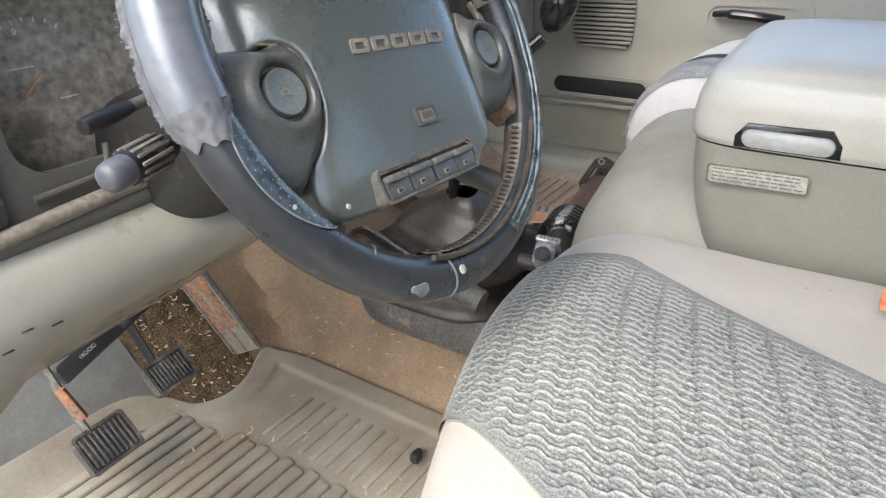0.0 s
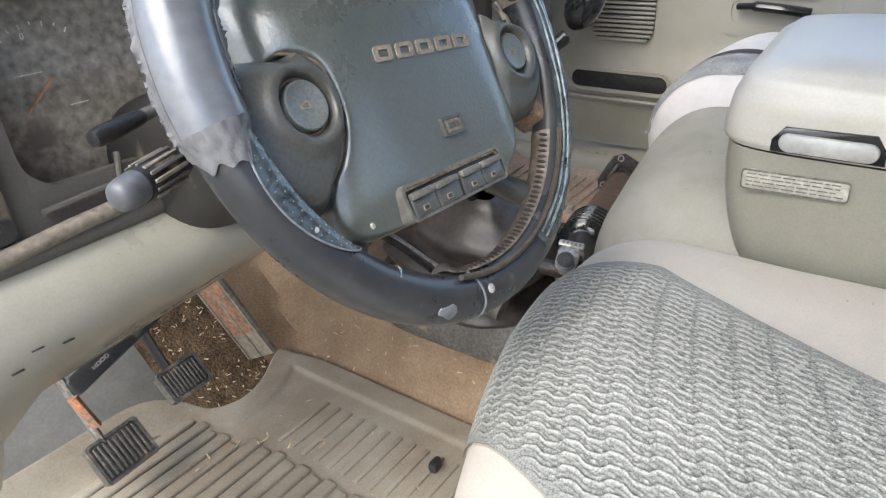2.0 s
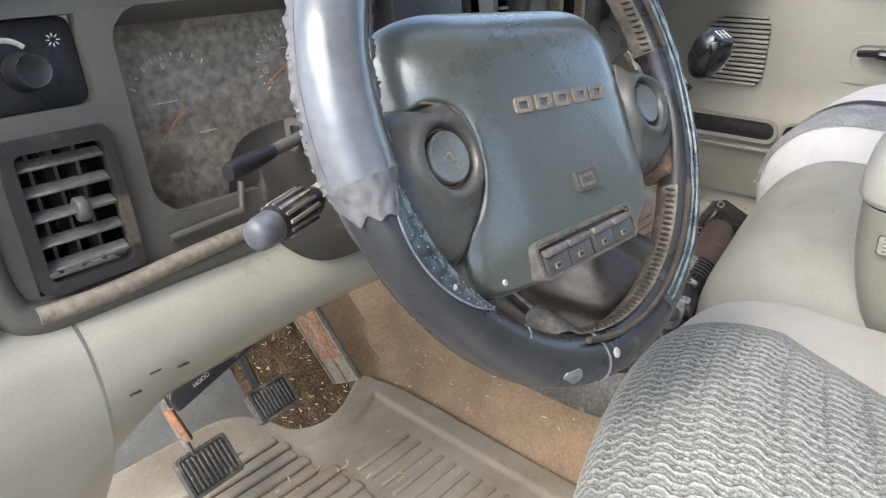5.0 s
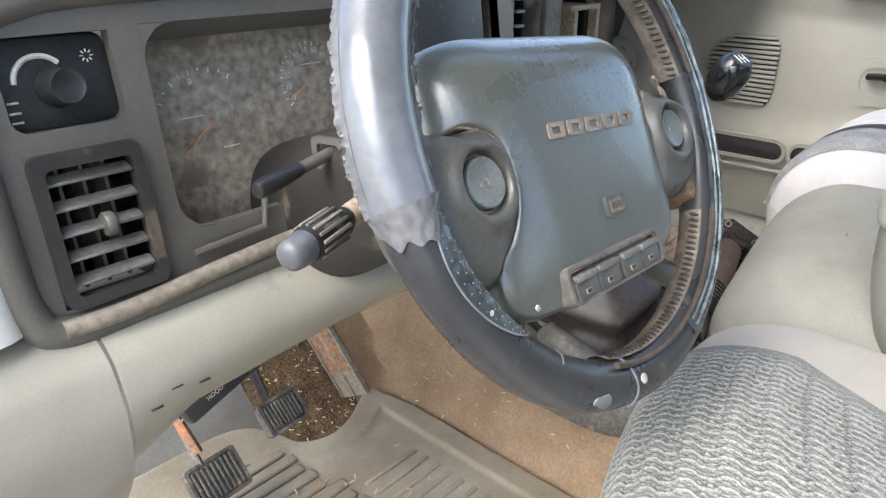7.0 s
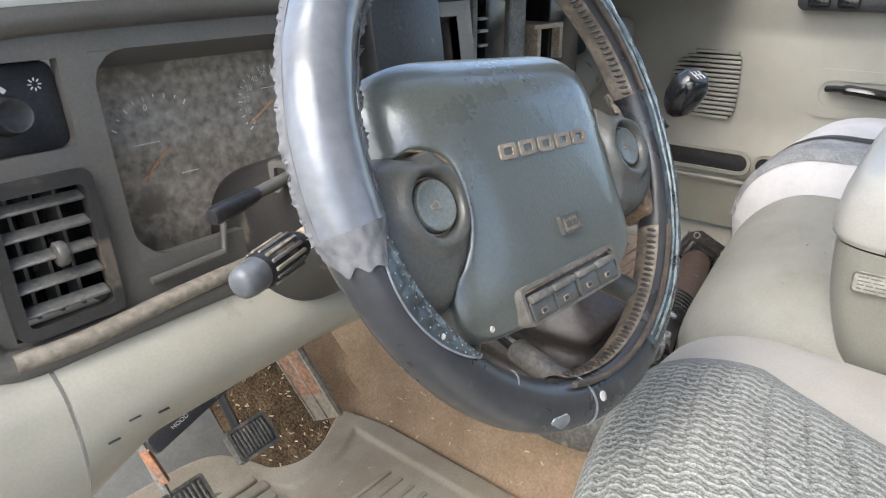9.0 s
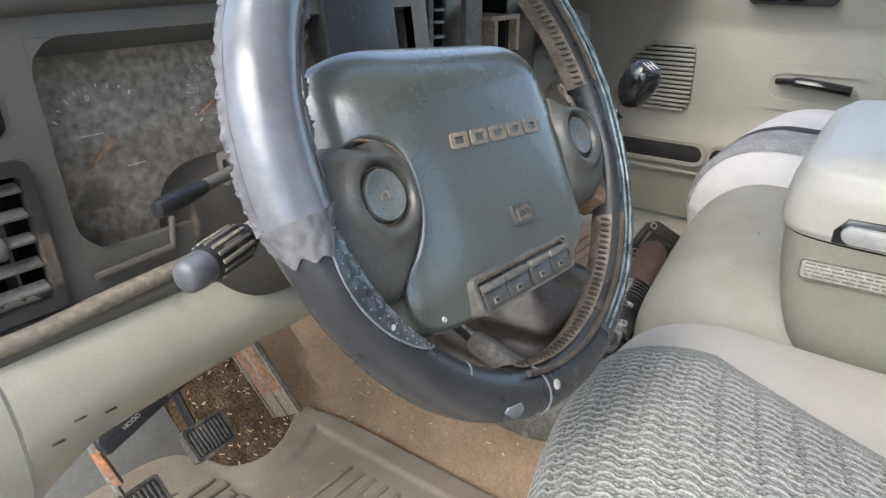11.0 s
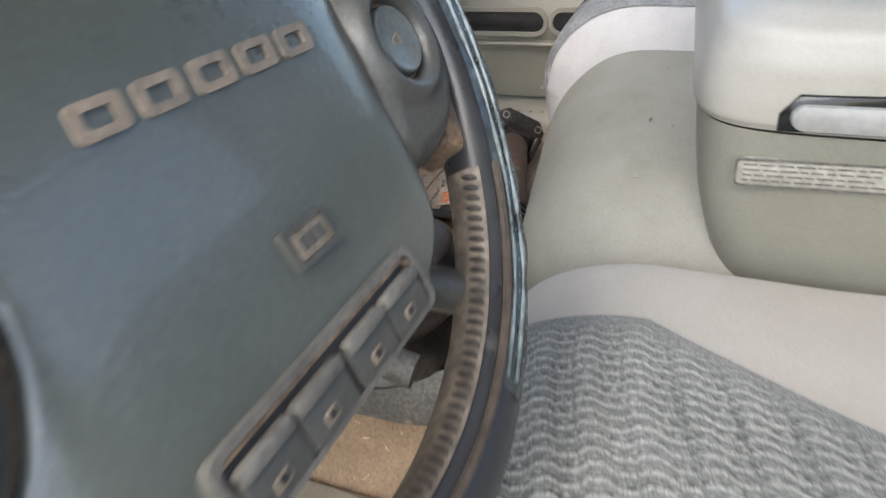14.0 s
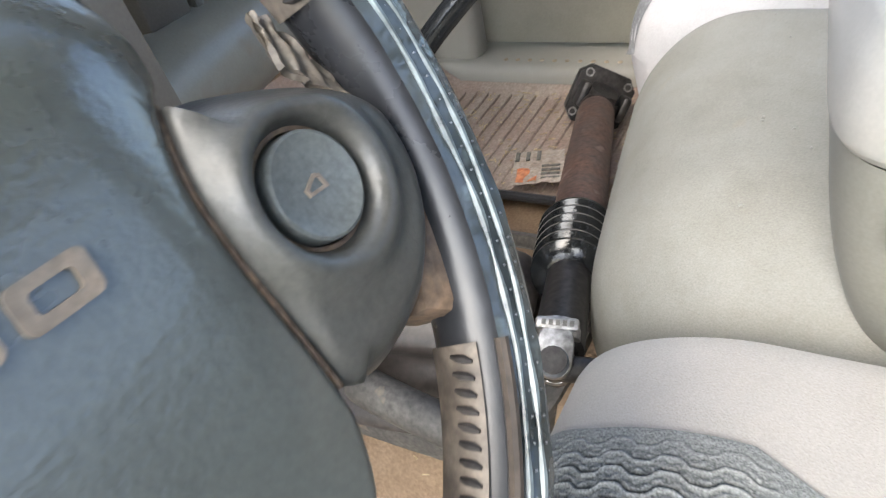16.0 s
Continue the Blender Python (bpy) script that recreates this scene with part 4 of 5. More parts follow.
# the badge stands as five plain hollow tan blocks
for k in range(5):
    x0 = -0.0355 + k * 0.0202
    sh = Matrix(((1, 0.10, 0, 0), (0, 1, 0, 0), (0, 0, 1, 0), (0, 0, 0, 1)))
    part("badge_block", ring_plate(round_rect(x0, x0 + 0.0165, -0.0288, -0.0190, 0.0022), round_rect(x0 + 0.0036, x0 + 0.0129, -0.0262, -0.0216, 0.0012), -0.003, 0.0015, WHEEL @ sh), M_BADGE, hub, "tan worn badge block")
tag = part("small_plate", ring_plate(round_rect(-0.0048, 0.0164, -0.0846, -0.0718, 0.001), round_rect(-0.0030, 0.0146, -0.0828, -0.0736, 0.0008), -0.003, 0.0034, WHEEL @ pose(0, 0, 0, 0, 0, 1.5)), M_POD, hub, "small framed plate")
part("plate_face", slab(round_rect(-0.0030, 0.0146, -0.0828, -0.0736, 0.0008), -0.003, 0.0024, 0.0004), M_BADGE, tag, "", WHEEL @ pose(0, 0, 0, 0, 0, 1.5))
for k in range(3):
    part("print_bar", box(0.0010 + 0.0042 * k, 0.0040 + 0.0042 * k, -0.0804, -0.0762, 0.0024, 0.0029, 0), M_POD, tag, "", WHEEL @ pose(0, 0, 0, 0, 0, 1.5))

# speed-control keys set in a framed pocket along the pad's foot
KM = WHEEL @ Matrix.Translation((-0.008, -0.1135, 0.0)) @ pose(0, 0, 0, 0, 0, 1.6)
keys = part("key_housing", ring_plate(round_rect(-0.054, 0.054, -0.0125, 0.0112, 0.005), round_rect(-0.0515, 0.0515, -0.0105, 0.0090, 0.004), -0.012, 0.0034, KM), M_LOUVRE, wheel, "dusty framed speed-control key pocket")
part("pocket_floor", slab(round_rect(-0.0522, 0.0522, -0.0112, 0.0098, 0.004), -0.014, 0.0012, 0.0006, KM), M_SHROUD, keys)
# tan dirt-coloured line draws the shadow below the pocket's upper lip
part("lip_line", tube([KM @ Vector(p) for p in ((-0.050, 0.0080, 0.0022), (0.0, 0.0083, 0.0022), (0.046, 0.0082, 0.0022), (0.0505, 0.005, 0.0020))], 0.0010, 6), M_TANDIRT, keys)
for x0, x1 in ((-0.0495, -0.0265), (-0.0255, -0.0015), (0.0020, 0.0245), (0.0255, 0.0490)):
    kk = part("key", slab(round_rect(x0, x1, -0.0105, 0.0012, 0.0012), 0.0, 0.0040, 0.0010, KM), M_POD, keys, "dusty grey rocker key")
    part("ridge", box(x0 + 0.0006, x1 - 0.0006, 0.0005, 0.0052, 0.0010, 0.0062, 0.0014, 2), M_LOUVRE, kk, "", KM)
    part("print_bar", slab(round_rect(x0 + 0.0075, x0 + 0.0135, -0.0080, -0.0044, 0.0006), 0.0040, 0.0044, 0.0002, KM), M_BADGE, kk)
    part("print_bar", slab(round_rect(x0 + 0.0086, x0 + 0.0124, -0.0072, -0.0050, 0.0004), 0.0044, 0.0047, 0.0001, KM), M_SHROUD, kk)
part("paint_spot", lathe([(0.0020, 0), (0.0012, 0.0009)], 8, WHEEL @ Matrix.Translation((-0.088, -0.1185, -0.0025))), M_WHITE, wheel)

# ---- steering column ----
AX = Vector((0, math.cos(TW), -math.sin(TW)))
C0 = Vector(WHEEL.translation)
column = thing("steering_column", C0 + AX * 0.3, "dusty dark steering column shroud with two stalks", "steering column")


def shroud(u, v):
    a = 2 * math.pi * v
    s = 0.06 + 0.27 * u
    w, h = 0.068 - 0.004 * u, 0.040 + 0.036 * u
    k = 1.0 if u > 0.06 else 0.8 + 0.2 * (u / 0.06) ** 0.5
    cx, cz = math.copysign(abs(math.cos(a)) ** 0.7, math.cos(a)), math.copysign(abs(math.sin(a)) ** 0.7, math.sin(a))
    up = Vector((0, math.sin(TW), math.cos(TW)))
    return C0 + AX * s + Vector((1, 0, 0)) * (w * k * cx) + up * (h * k * cz - 0.012)


shr = grid(shroud, 24, 40, False, True)
part("shroud", shr, M_SHROUD, column, "dusty dark plastic shroud")
part("neck", tube([C0 + AX * 0.02, C0 + AX * 0.08], 0.030, 24), M_DASH, column)


B1 = Vector((0.318, 0.123, 0.578))
T1 = Vector((0.207, 0.088, 0.573))
d1 = (T1 - B1).normalized()
lever = part("multi_stalk", tube([B1 - d1 * 0.01, B1 + d1 * 0.06], [0.0085, 0.0078], 14), M_TAN, column, "tan stalk with fluted grey end knob")
part("socket_edge", ring_plate(round_rect(-0.016, 0.016, -0.014, 0.014, 0.004), round_rect(-0.012, 0.012, -0.010, 0.010, 0.003), 0, 0.004, along(B1 - d1 * 0.006, B1 + d1)), M_RUST, column)
part("knob_body", lathe([(0.0078, 0.052), (0.0092, 0.055), (0.0104, 0.060), (0.0112, 0.070), (0.0117, 0.092), (0.011, 0.096)], 28, along(B1, T1)), M_BLACK, lever, "fluted black knob")
for k in range(14):
    a = 2 * math.pi * k / 14
    part("flute", box(-0.0013, 0.0013, -0.0018, 0.0018, 0.063, 0.093, 0.0006, 1), M_LEDGE if k % 2 else M_DASH, lever, "", along(B1, T1) @ pose(0, 0, 0, 0, 0, math.degrees(a)) @ Matrix.Translation((0, 0.0109, 0)))
part("end_cap", lathe([(0.0098, 0.094), (0.0104, 0.097), (0.0102, 0.106), (0.0092, 0.1115), (0.0066, 0.1140), (0.003, 0.1148)], 28, along(B1, T1)), M_CAP, lever, "rounded grey end cap")
B2 = Vector((0.322, 0.194, 0.588))
T2 = Vector((0.245, 0.174, 0.583))
d2 = (T2 - B2).normalized()
tl = part("tilt_lever", tube([B2 - d2 * 0.012, B2 + d2 * 0.03], 0.0048, 10), M_DASH, column, "short black tilt lever")
part("grip", lathe([(0.0040, 0.026), (0.0056, 0.034), (0.0066, 0.05), (0.0070, 0.066), (0.0066, 0.073), (0.0055, 0.076), (0.003, 0.0765)], 20, along(B2, T2)), M_BLACK, tl, "glossy black grip")
part("socket_edge", ring_plate(round_rect(-0.015, 0.015, -0.013, 0.013, 0.004), round_rect(-0.010, 0.010, -0.008, 0.008, 0.003), 0, 0.004, along(B2 - d2 * 0.008, B2 + d2)), M_DASH, column)

# ---- seats ----


def crown_z(x, y, x0, x1, yf, top, h, rx, ry, crown, puff=0.0, sx=0.0, yb=-0.75):
    """Height of a cushion's top: rounded at its sides and front, crowned in the middle."""
    dx, dy = min(x - x0, x1 - x), yf - y
    ex, ey = max(0, 1 - dx / (rx[0] if x - x0 < x1 - x else rx[1])), max(0, 1 - dy / ry)
    e = min(1, ex * ex + ey * ey)
    s = (x - (x0 + x1) / 2) / ((x1 - x0) / 2)
    z = top - h * (1 - math.sqrt(max(0, 1 - e))) + crown * (1 - s * s)
    if puff:
        z += puff * (noise.noise(Vector((x * 6 + sx, y * 6, 0.3))) + 0.4 * noise.noise(Vector((x * 17 + sx, y * 17, 1.3))))
    return z


def cushion(x0, x1, yb, yf, top, zb, h, rx, ry, crown, puff=0.0, n=56, seed=0.0):
    """A closed upholstered block."""
    def spread(t):
        return 0.5 - 0.5 * math.cos(math.pi * t)
    xs = [x0 + (x1 - x0) * (0.5 * spread(k / n) + 0.5 * k / n) for k in range(n + 1)]
    ys = [yf - (yf - yb) * (k / n) ** 2.0 for k in range(n + 1)]
    bm = bmesh.new()
    g = []
    for x in xs:
        row = []
        for y in ys:
            dx, dy = min(x - x0, x1 - x), yf - y
            r = rx[0] if x - x0 < x1 - x else rx[1]
            ex, ey = max(0, 1 - dx / r), max(0, 1 - dy / ry)
            e = ex * ex + ey * ey
            px, py = x, y
            if e > 1:
                k = 1 / math.sqrt(e)
                px = x0 + r * (1 - ex * k) if x - x0 < x1 - x else x1 - r * (1 - ex * k)
                py = yf - ry * (1 - ey * k)
            row.append(bm.verts.new((px, py, crown_z(px, py, x0, x1, yf, top, h, rx, ry, crown, puff, seed))))
        g.append(row)
    for i in range(n):
        for j in range(n):
            bm.faces.new((g[i][j], g[i + 1][j], g[i + 1][j + 1], g[i][j + 1]))
    rim = [g[i][0] for i in range(n + 1)] + [g[n][j] for j in range(1, n + 1)] + [g[i][n] for i in range(n - 1, -1, -1)] + [g[0][j] for j in range(n - 1, 0, -1)]
    low = [bm.verts.new((v.co.x * 0.96 + 0.04 * (x0 + x1) / 2, v.co.y - 0.03 * (v.co.y > yf - ry), zb)) for v in rim]
    L = len(rim)
    for k in range(L):
        bm.faces.new((rim[k], rim[(k + 1) % L], low[(k + 1) % L], low[k]))
    bm.faces.new(low)
    bmesh.ops.remove_doubles(bm, verts=bm.verts[:], dist=0.0004)
    return bm


DS = dict(x0=0.10, x1=0.7086, yf=0.022, top=0.4022, h=0.0863, rx=(0.075, 0.0215), ry=0.1222, crown=0.012)
bench = thing("bench_seat", (0.4, -0.4, 0.05), "beige cloth driver seat cushion with a grey zigzag woven insert", "seat")


def sweep(x, y):
    """The cushion's front edge falls back towards the door side."""
    return y - 0.0886 * max(0, (0.5976 - x) / 0.3) ** 1.35


def swept(bm):
    for v in bm.verts:
        k = min(1, max(0, (v.co.x - 0.42) / 0.2))
        v.co.z -= 0.0165 * k * k * (3 - 2 * k)
        v.co.y = sweep(v.co.x, v.co.y)
    return bm


part("cushion", swept(cushion(DS["x0"], DS["x1"], -0.72, DS["yf"], DS["top"], 0.12, DS["h"], DS["rx"], DS["ry"], DS["crown"], 0.003)), M_CLOTH, bench)
part("seat_base", box(0.12, 0.69, -0.70, -0.12, 0.05, 0.13, 0.01), M_BLACK, bench)


def insert_edges(y):
    left = 0.333 + 0.8 * max(y, -0.08) + 0.3 * min(0, y + 0.08)
    right = 0.614 + 0.62 * min(0, y + 0.10) + 0.2 * max(0, y + 0.02)
    return left, right


def woven_panel():
    nx, ny = 500, 440
    prof, arc = [], 0.0
    for k in range(1201):  # arc length down the cushion's section
        t = k / 1200
        y = DS["yf"] - 0.0004 - 0.62 * t ** 2
        z = crown_z(0.46, y, DS["x0"], DS["x1"], DS["yf"], DS["top"], DS["h"], DS["rx"], DS["ry"], DS["crown"])
        if prof:
            arc += math.hypot(y - prof[-1][1], z - prof[-1][2])
        prof.append((arc, y, z))
    bm = bmesh.new()
    lay = bm.verts.layers.float.new("cord")
    rows = []
    at = 0
    for j in range(ny):
        t = j / (ny - 1)
        a = arc * (0.35 * t * t + 0.65 * t)
        while prof[at + 1][0] < a and at < len(prof) - 2:
            at += 1
        f = (a - prof[at][0]) / max(1e-9, prof[at + 1][0] - prof[at][0])
        y = prof[at][1] + (prof[at + 1][1] - prof[at][1]) * f
        dy, dz = prof[at + 1][1] - prof[at][1], prof[at + 1][2] - prof[at][2]
        ny_, nz_ = dz / math.hypot(dy, dz), -dy / math.hypot(dy, dz)
        yy = -a + 0.08
        lo, hi = insert_edges(y)
        row = []
        for i in range(nx):
            s = i / (nx - 1)
            x = lo + (hi - lo) * s
            z = crown_z(x, y, DS["x0"], DS["x1"], DS["yf"], DS["top"], DS["h"], DS["rx"], DS["ry"], DS["crown"], 0.003)
            wob = 0.0018 * noise.noise(Vector((x * 14, y * 14, 7.0)))
            q = yy / 0.0285 + 0.06 * noise.noise(Vector((x * 20, y * 20, 2.0)))
            tri = max(-0.42, min(0.42, abs((q % 1.0) - 0.5) * 4 - 1)) / 0.42
            cell = 1 if (q + 0.25) % 1.0 < 0.5 else 0
            P = 0.0100
            p = (x + wob + 0.0025 * tri) / P
            f = p % 1.0
            weft = math.sin(yy / 0.0016) * math.sin(x / 0.0011 + 2 * math.floor(p))
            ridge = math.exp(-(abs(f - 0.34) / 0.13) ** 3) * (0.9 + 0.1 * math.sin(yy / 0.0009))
            # groove darkens the colour beside each cord in place of its shadow
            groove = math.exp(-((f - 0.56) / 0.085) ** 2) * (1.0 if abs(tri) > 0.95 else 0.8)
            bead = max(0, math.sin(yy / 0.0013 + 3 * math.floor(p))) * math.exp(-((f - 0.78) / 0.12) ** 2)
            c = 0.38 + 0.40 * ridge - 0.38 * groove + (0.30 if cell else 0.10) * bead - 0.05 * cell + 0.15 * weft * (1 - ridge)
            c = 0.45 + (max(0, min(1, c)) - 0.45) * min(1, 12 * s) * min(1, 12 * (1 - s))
            lift = 0.0010 + 0.0034 * c
            v = bm.verts.new((x, y + lift * ny_, z + lift * nz_))
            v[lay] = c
            row.append(v)
        rows.append(row)
    for j in range(ny - 1):
        for i in range(nx - 1):
            bm.faces.new((rows[j][i], rows[j][i + 1], rows[j + 1][i + 1], rows[j + 1][i]))
    return bm


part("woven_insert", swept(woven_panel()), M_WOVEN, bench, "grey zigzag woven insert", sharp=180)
for side in (0, 1):
    pts = []
    for k in range(40):
        y = DS["yf"] - 0.012 - 0.55 * k / 39
        x = insert_edges(y)[side]
        pts.append((x, y, crown_z(x, y, DS["x0"], DS["x1"], DS["yf"], DS["top"], DS["h"], DS["rx"], DS["ry"], DS["crown"], 0.003) + 0.001))
    part("seam", swept(tube(pts, 0.0012, 6)), M_CLOTHGREY, bench)

centre = thing("bench_seat", (0.9, -0.4, 0.05), "grey-beige cloth centre seat cushion with dusty stains", "seat")
CS = dict(x0=0.69, x1=1.085, yf=0.0848, top=0.4227, h=0.1496, rx=(0.1395, 0.06), ry=0.1169, crown=0.008)


def leaned(bm):
    """The centre cushion rises towards the passenger and its front falls back at the driver."""
    for v in bm.verts:
        v.co.z += 0.1019 * (v.co.x - 0.9)
        v.co.y -= 0.0466 * (CS["x1"] - v.co.x) / (CS["x1"] - CS["x0"])
    return bm


part("cushion", leaned(cushion(CS["x0"], CS["x1"], -0.68, CS["yf"], CS["top"], 0.13, CS["h"], CS["rx"], CS["ry"], CS["crown"], 0.003, 72, 3.0)), M_CLOTHGREY, centre)
part("seat_base", box(0.71, 1.07, -0.70, -0.10, 0.05, 0.14, 0.01), M_BLACK, centre)

mate = thing("bench_seat", (1.3, -0.4, 0.05), "passenger seat in a white and grey striped cover", "seat")
PS = dict(x0=1.082, x1=1.50, yf=0.105, top=0.472, h=0.12, rx=(0.06, 0.06), ry=0.13, crown=0.010)
part("cushion", cushion(1.082, 1.50, -0.72, 0.105, 0.472, 0.15, 0.12, (0.06, 0.06), 0.13, 0.010, 0.003, 56, 6.0), M_COVERWHITE, mate)
part("seat_base", box(1.09, 1.48, -0.70, -0.08, 0.06, 0.16, 0.01), M_BLACK, mate)


def stripe(x0, x1, lift=0.002):
    def fn(u, v):
        x, y = x0 + (x1 - x0) * u, PS["yf"] - 0.0008 - 0.6 * v ** 2
        return (x, y, lift + crown_z(x, y, PS["x0"], PS["x1"], PS["yf"], PS["top"], PS["h"], PS["rx"], PS["ry"], PS["crown"], 0.003, 6.0))
    return grid(fn, 14, 50)


part("stripe", stripe(1.118, 1.205), M_COVERGREY, mate, "grey woven stripe")
part("stripe", stripe(1.207, 1.236, 0.0025), M_LACE, mate, "dark fold")

# ---- folded armrest console ----
console = thing("armrest_console", (0.88, -0.35, 0.40), "beige folded armrest console with a latched vinyl lid", "armrest")

CON_Y, CON_TURN = 0.006, 0.07


def con_body(u, v):
    a = 2 * math.pi * u
    cx, cy = 0.885, -0.375
    c, s = math.copysign(abs(math.cos(a)) ** 0.2, math.cos(a)), math.copysign(abs(math.sin(a)) ** 0.2, math.sin(a))
    k = 1 - 0.16 * (1 - v) ** 2.2
    return (cx + 0.186 * c * k, cy + 0.255 * s * k + CON_Y + CON_TURN * (0.186 + 0.186 * c * k), 0.328 + 0.165 * v)


part("body", grid(con_body, 80, 14, True), M_CONSOLE, console, "beige plastic console body")


def con_lid(u, v):
    a = 2 * math.pi * u
    c, s = math.copysign(abs(math.cos(a)) ** 0.2, math.cos(a)), math.copysign(abs(math.sin(a)) ** 0.2, math.sin(a))
    prof = [(1.0, 0.495), (1.012, 0.500), (1.012, 0.514), (0.998, 0.536), (0.965, 0.556), (0.90, 0.568), (0.75, 0.575), (0.4, 0.579), (0.001, 0.580)]
    f = v * (len(prof) - 1)
    i = min(int(f), len(prof) - 2)
    k, z = [p + (q - p) * (f - i) for p, q in zip(prof[i], prof[i + 1])]
    return (0.885 + 0.187 * c * k, -0.375 + 0.257 * s * k + CON_Y + CON_TURN * (0.187 + 0.187 * c * k), z)


part("lid", grid(con_lid, 96, 33, True), M_LID, console, "glossy pale vinyl lid")
SIDE = Matrix(((0, 0, -1, 0.699), (-1, 0, 0, 0), (0, 1, 0, 0), (0, 0, 0, 1)))
la = part("latch", slab([(0.160, 0.497), (0.160, 0.508), (0.170, 0.521), (0.243, 0.523), (0.253, 0.510), (0.253, 0.497)], -0.006, 0.004, 0.002, SIDE), M_GLOSS, console, "black latch surround with a grey release")
part("release", slab(round_rect(0.1665, 0.2475, 0.4985, 0.516, 0.0085), 0.002, 0.0072, 0.003, SIDE), M_LATCH, la, "cloudy grey release")
lb = part("label", slab(round_rect(0.156, 0.247, 0.452, 0.4695, 0.003), -0.004, 0.0028, 0.001, SIDE @ pose(-0.005, 0.002, 0, 0, 0, 1.3)), M_LABEL, console, "small printed label")
part("label_edge", ring_plate(round_rect(0.155, 0.248, 0.451, 0.4705, 0.0032), round_rect(0.1562, 0.2468, 0.4522, 0.4693, 0.0028), 0.002, 0.0036, SIDE @ pose(-0.005, 0.002, 0, 0, 0, 1.3)), M_PRINT, lb)
rnd = random.Random(5)
for y in (0.4665, 0.4628, 0.4590, 0.4552):
    x = 0.160
    while x < 0.238:
        w = rnd.uniform(0.004, 0.011)
        part("print_bar", box(x, min(x + w, 0.244), y - 0.0006, y + 0.0006, 0.0022, 0.0032, 0), M_PRINT, lb, "", SIDE @ pose(-0.005, 0.002, 0, 0, 0, 1.3))
        x += w + 0.0016

buckle = thing("seat_buckle", (0.66, -0.33, 0.39), "black seat belt buckle with an orange release", "buckle")
part("case", box(0.597, 0.623, -0.37, -0.321, 0.404, 0.424, 0.005), M_BLACK, buckle)
part("button", box(0.600, 0.620, -0.322, -0.310, 0.407, 0.421, 0.003), M_ORANGE, buckle, "orange release button")

# ---- pedals ----


def pedal(name, label, c, w, h, tilt, yaw, arm_top, bars=8, arm_mat=M_BLACK):
    th = thing(name, c, label, "pedal", "foot pedals")
    m = Matrix.Translation(c) @ pose(0, 0, 0, tilt, 0, yaw)
    part("pad", slab([(-w / 2, -h / 2 * 0.86), (-w / 2 * 0.8, -h / 2), (w / 2 * 0.8, -h / 2), (w / 2, -h / 2 * 0.86), (w / 2, h / 2 * 0.86), (w / 2 * 0.8, h / 2), (-w / 2 * 0.8, h / 2), (-w / 2, h / 2 * 0.86)], -0.008, 0.004, 0.002, m), M_RUBBER, th, "ribbed black rubber pad")
    part("pad_rim", ring_plate(round_rect(-w / 2, w / 2, -h / 2, h / 2, 0.006), round_rect(-w / 2 + 0.004, w / 2 - 0.004, -h / 2 + 0.004, h / 2 - 0.004, 0.004), 0.003, 0.0065, m), M_RUBBER, th)
    for k in range(bars):
        x = -w / 2 + 0.009 + (w - 0.018) * k / (bars - 1)
        part("rib", box(x - 0.0016, x + 0.0016, -h / 2 + 0.007, h / 2 - 0.007, 0.003, 0.0066, 0.0006, 1), M_RUBBER, th, "", m)
    top = Vector(arm_top)
    back = m @ Vector((-w * 0.12, h * 0.36, -0.008))
    mid = back.lerp(top, 0.45) + Vector((0, 0.015, 0.0))
    arm = part("arm", tube(smooth_line([back, mid, top], 8), 0.011, 10, 0.45), arm_mat, th)
    return th, arm


cl, arm = pedal("clutch_pedal", "ribbed black clutch pedal on a bare rusty arm", (0.314, 0.448, 0.120), 0.072, 0.056, 48, 4, (0.262, 0.50, 0.42), 9, M_STEEL)
part("rust_patch", tube([(0.303, 0.468, 0.160), (0.292, 0.481, 0.205)], 0.0122, 10, 0.5), M_RUST, arm, "orange rust patch")
pedal("brake_pedal", "ribbed black brake pedal", (0.412, 0.440, 0.172), 0.062, 0.046, 48, 4, (0.372, 0.50, 0.42), 9)
gas = thing("accelerator_pedal", (0.52, 0.46, 0.13), "long rusty black accelerator pedal", "pedal", "foot pedals")
GM = along((0.542, 0.442, 0.128), (0.500, 0.505, 0.285)) @ pose(0, 0, 0, 0, 0, 75)
part("pad", box(-0.026, 0.026, -0.004, 0.004, 0, 0.185, 0.003), M_LEDGE, gas, "", GM)
for x in (-0.023, 0.0, 0.023):
    part("rib", box(x - 0.002, x + 0.002, 0.0035, 0.0062, 0.003, 0.17, 0.001, 1), M_LEDGE, gas, "", GM)
    part("rib", box(x - 0.002, x + 0.002, -0.0062, -0.0035, 0.003, 0.17, 0.001, 1), M_LEDGE, gas, "", GM)
part("rust_patch", box(-0.021, 0.019, -0.0052, 0.0052, 0.045, 0.172, 0.002), M_RUST, gas, "orange rust patch", GM)
hood_pull = thing("hood_release", (0.29, 0.362, 0.305), "black hood release handle lettered in white", "handle")
HX = Vector((0.082, 0.004, 0.026)).normalized()
HZ = Vector((-0.27, -0.577, 0.425))
HZ = (HZ - HX * HZ.dot(HX)).normalized()
HY = HZ.cross(HX)
HOOD = Matrix.Translation((0.288, 0.364, 0.3055)) @ Matrix((HX, HY, HZ)).transposed().to_4x4()
part("bar", slab(round_rect(-0.037, 0.14, -0.0105, 0.0095, 0.006), -0.014, 0.0, 0.003, HOOD, 3), M_BLACK, hood_pull)
